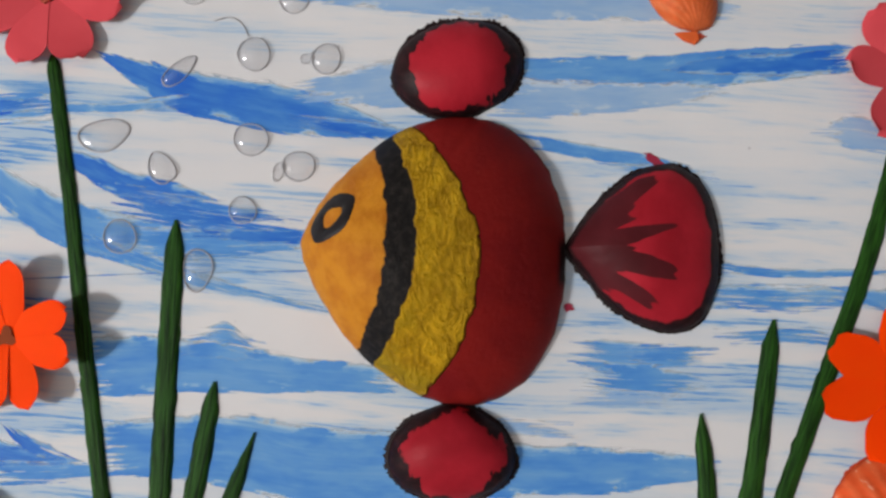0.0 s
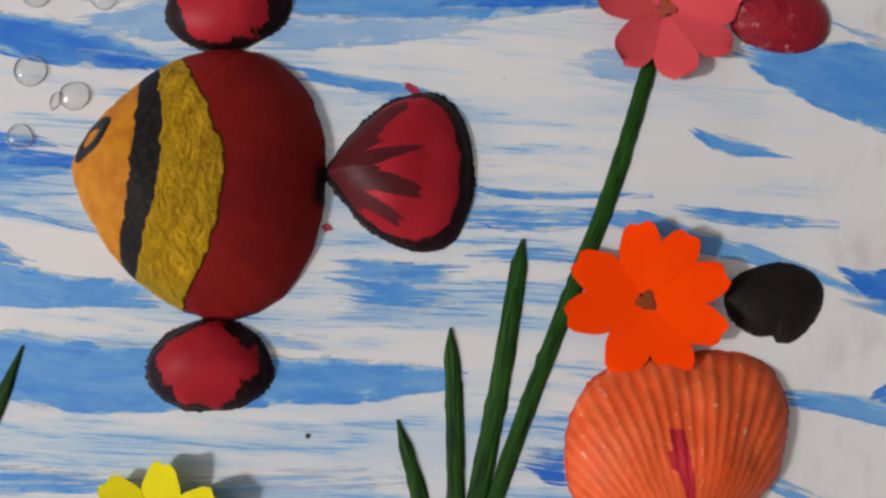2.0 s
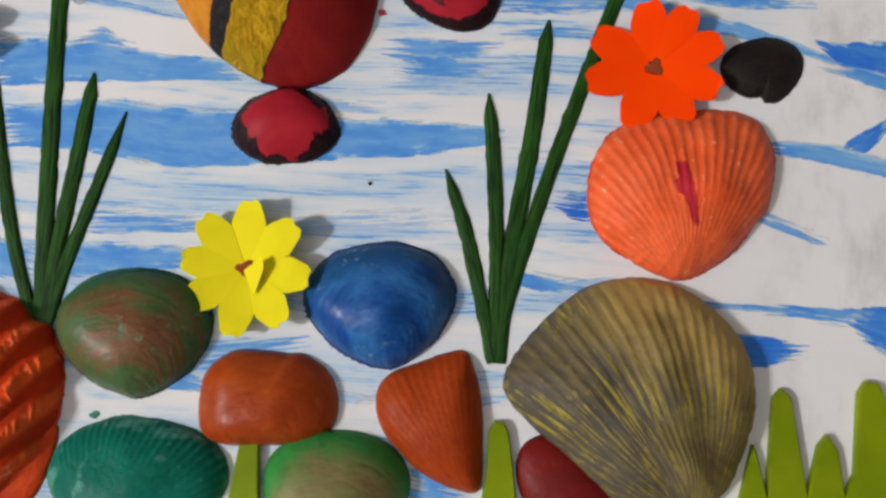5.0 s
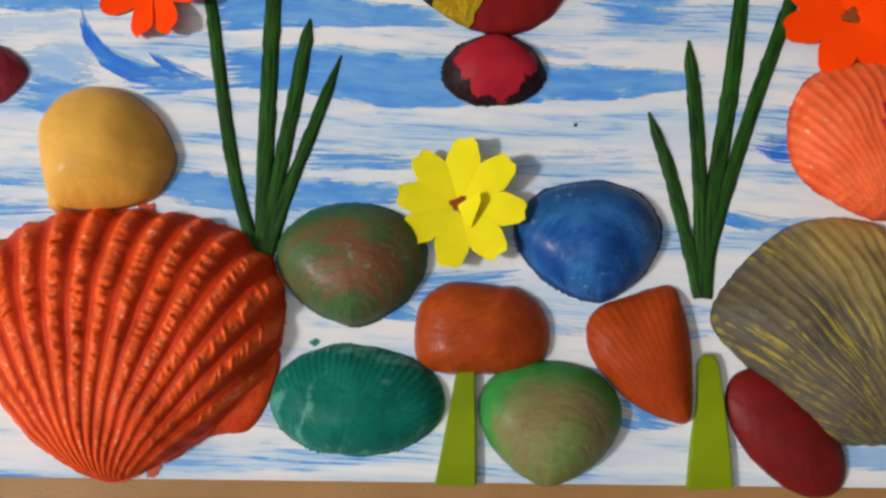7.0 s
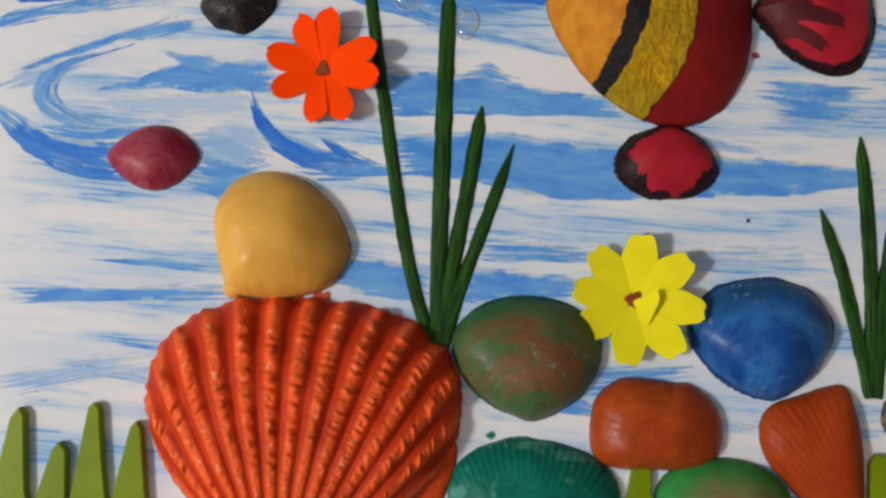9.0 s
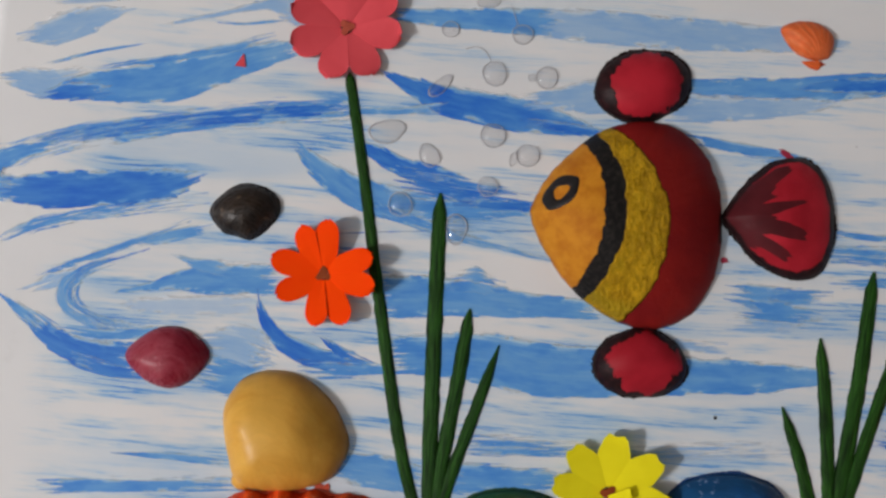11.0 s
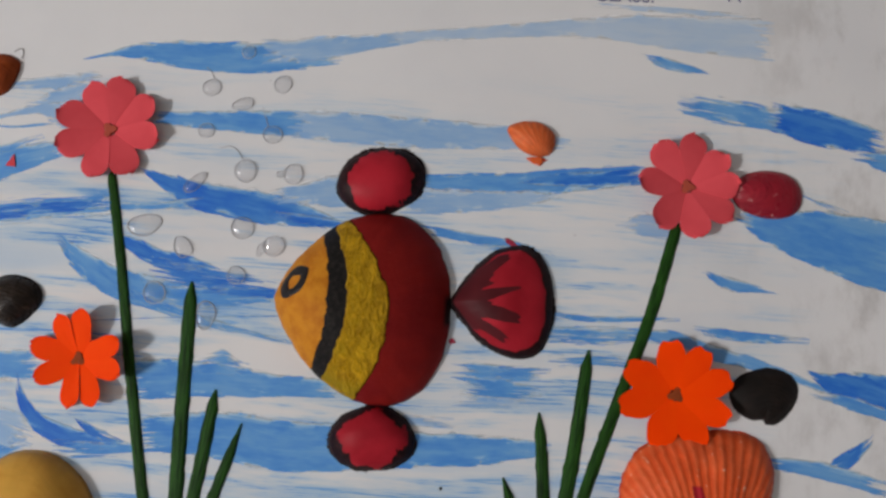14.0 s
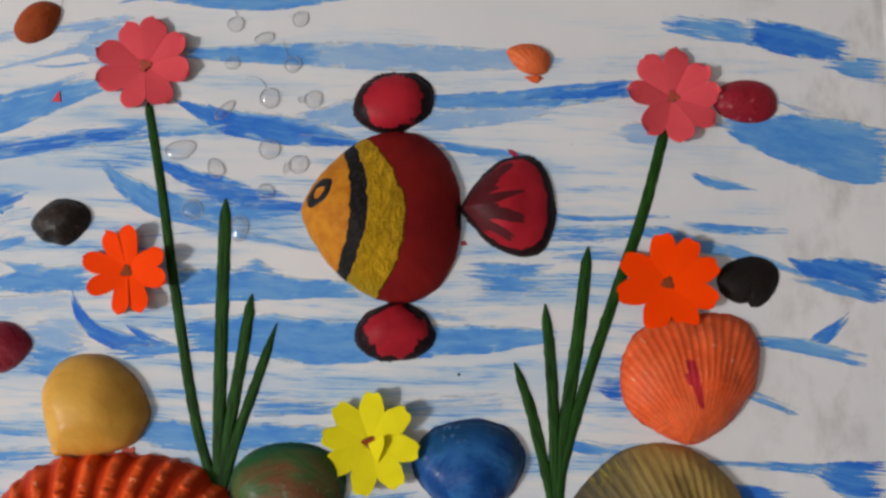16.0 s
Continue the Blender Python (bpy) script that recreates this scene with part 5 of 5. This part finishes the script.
# ---------- glue drops ----------
# grey of the painted rim shade round the drops, shared with the glue strands
DRIED_AND_RIM_SHADE = plain("dried_glue_and_rim_shade", (0.54, 0.54, 0.56), 0.4, 500)


def glue_drop(x, y, r, squash=1.0, turn=0.0, tall=0.62, seed=0):
    rng = random.Random(seed)
    n, m = 28, 9
    ph = [rng.uniform(0, 6.3) for _ in range(3)]
    amp = 0.035 if squash > 0.9 else 0.10
    verts, faces = [], []
    for j in range(m):
        e = j / (m - 1) * math.pi / 2
        for i in range(n):
            a = 2 * math.pi * i / n
            k = r * math.cos(e * 0.985) * (1 + amp * math.sin(2 * a + ph[0]) + amp * 0.6 * math.sin(3 * a + ph[1]))
            verts.append((k * math.cos(a), k * squash * math.sin(a), 0.05 + r * tall * min(squash * 1.3, 1) * math.sin(e)))
    for j in range(m - 1):
        for i in range(n):
            k = (i + 1) % n
            faces.append((j * n + i, j * n + k, (j + 1) * n + k, (j + 1) * n + i))
    faces.append(tuple((m - 1) * n + i for i in range(n)))
    ob = link_mesh("glue_drop", verts, faces, DROP)
    # added grey ring stands in for the dark rim that refraction gives a drop
    rv, rf = [], []
    for i in range(n):
        v = verts[i]
        for s, z in ((1.03, 0.0), (1.0, 0.16), (0.945, 0.16), (0.93, 0.0)):
            rv.append((v[0] * s, v[1] * s, z))
    for i in range(n):
        for c in range(3):
            p, q = i * 4 + c, ((i + 1) % n) * 4 + c
            rf.append((p, q, q + 1, p + 1))
    link_mesh("dried_edge", rv, rf, DRIED_AND_RIM_SHADE, ob, "thin grey ring standing in for dark refracted rim")
    place(ob, x, y, 0.10, turn)
    label = "clear round glue drop like an air bubble" if squash > 0.9 else "clear smeared glue drop like a stretched bubble"
    return tagged(ob, label, "bubble", "glue drop bubbles")


drops = [(-57, 86.2, 2.5), (-69.2, 72.1, 3.2), (-43.7, 74.5, 3.2), (-69.8, 56, 2.8), (-46.1, 55.5, 3.4), (-54.7, 41.8, 4.0), (-37.6, 41.4, 3.6), (-54.1, 21.2, 4.0), (-42.6, 15.3, 3.7), (-54.9, 4.4, 3.2), (-82.7, -2.9, 3.9)]
for i, (x, y, r) in enumerate(drops):
    glue_drop(x, y, r, seed=i)
glue_drop(-57.5, 66.4, 3.6, 0.7, 10, seed=21)
glue_drop(-72.1, 36.8, 5.0, 0.42, 40, seed=22)
glue_drop(-88.4, 20.8, 6.2, 0.6, 4, 0.3, seed=23)
glue_drop(-74.4, 13.5, 4.4, 0.62, -50, seed=24)
glue_drop(-64.3, -9.8, 4.6, 0.8, 100, 0.4, seed=25)
glue_drop(-42.2, 41.2, 1.6, 0.7, 5, seed=26)


def strand(name, label, material, thick, points):
    """A hair-thin string of glue or bristle that lies on the paper."""
    path = spline([(x, y, 0.0) for x, y in points], 1.2)
    side = sideways(path)
    verts, faces, n = [], [], 6
    for p, q in zip(path, side):
        for c in range(n):
            f = 2 * math.pi * c / n
            verts.append((p[0] + q[0] * thick * math.cos(f), p[1] + q[1] * thick * math.cos(f), 0.15 + thick * (1 + math.sin(f))))
    for i in range(len(path) - 1):
        for c in range(n):
            e = (c + 1) % n
            faces.append((i * n + c, i * n + e, (i + 1) * n + e, (i + 1) * n + c))
    return tagged(link_mesh(name, verts, faces, material), label, "strand", "strands on the paper")


glue_drop(-47.1, 13.9, 2.6, 0.45, 78, seed=27)
strand("glue_strand", "fine dried string of clear glue", DRIED_AND_RIM_SHADE, 0.12, [(-71.7, 79.5), (-70.0, 77.9), (-68.7, 75.5)])
strand("glue_strand", "fine curling string of clear glue", DRIED_AND_RIM_SHADE, 0.12, [(-64.5, 49.6), (-61.0, 50.5), (-58.1, 49.2), (-56.2, 46.1)])
strand("glue_strand", "fine dried string of clear glue", DRIED_AND_RIM_SHADE, 0.10, [(-50.3, 65.6), (-49.1, 62.2), (-47.8, 58.6)])
strand("loose_bristle", "thin dark bristle beside orange-brown shell", CRUMB, 0.09, [(-141.6, 81.8), (-139.1, 83.4), (-138.1, 81.4), (-138.6, 79.3)])


# ---------- scraps and spills ----------
def spill(name, label, x, y, r, squash, turn, material, seed):
    rng = random.Random(seed)
    n = 18
    pts = []
    for i in range(n):
        a = 2 * math.pi * i / n
        k = r * (1 + rng.uniform(-0.3, 0.3))
        pts.append((k * math.cos(a), k * squash * math.sin(a)))
    ob = slab(name, pts, 0.25, material, None, label, 0.03, 0.08)
    place(ob, x, y, 0.05, turn)
    return tagged(ob, "", "paint spill", "spills and scraps")


scrap = slab("paper_scrap", [(-139.4, 39.6), (-135.8, 39.4), (-136.8, 44.0)], 0.2, PINK, None, "tiny triangular scrap of pink paper", 0.25, 0.05)
tagged(scrap, "", "scrap", "spills and scraps")
spill("paint_spill", "small red paint blot between shells", -113.5, -95.4, 2.6, 0.9, 0, RED_GLUE, 1)
spill("paint_spill", "small red paint blot between shells", -101.5, -93.6, 2.4, 1.0, 30, RED_GLUE, 2)
spill("paint_spill", "red paint blot under scallop beak", -93.0, -164.4, 2.2, 0.8, 40, RED_GLUE, 3)
spill("paint_spill", "red paint blot beside scallop rim", -134.0, -100.0, 1.6, 0.6, 20, RED_GLUE, 4)
spill("paint_spill", "tiny teal paint blot above teal shell", -51.5, -129.0, 1.2, 0.8, 0, TEAL_SPILL, 5)
spill("paint_spill", "crimson brush mark beside tail shell", 41.5, 19.8, 3.4, 0.3, -35, PINK_SPILL, 6)
spill("paint_spill", "tiny crimson blot beside tail shell", 21.3, -15.0, 1.3, 0.8, 0, PINK_SPILL, 7)
spill("paint_spill", "apricot paint smear under small scallop", 50.5, 51.0, 2.2, 0.45, -10, RED_GLUE, 8)
spill("dark_speck", "tiny dark speck stuck on the paper", 19.7, -64.5, 0.6, 0.9, 0, CRUMB, 9)
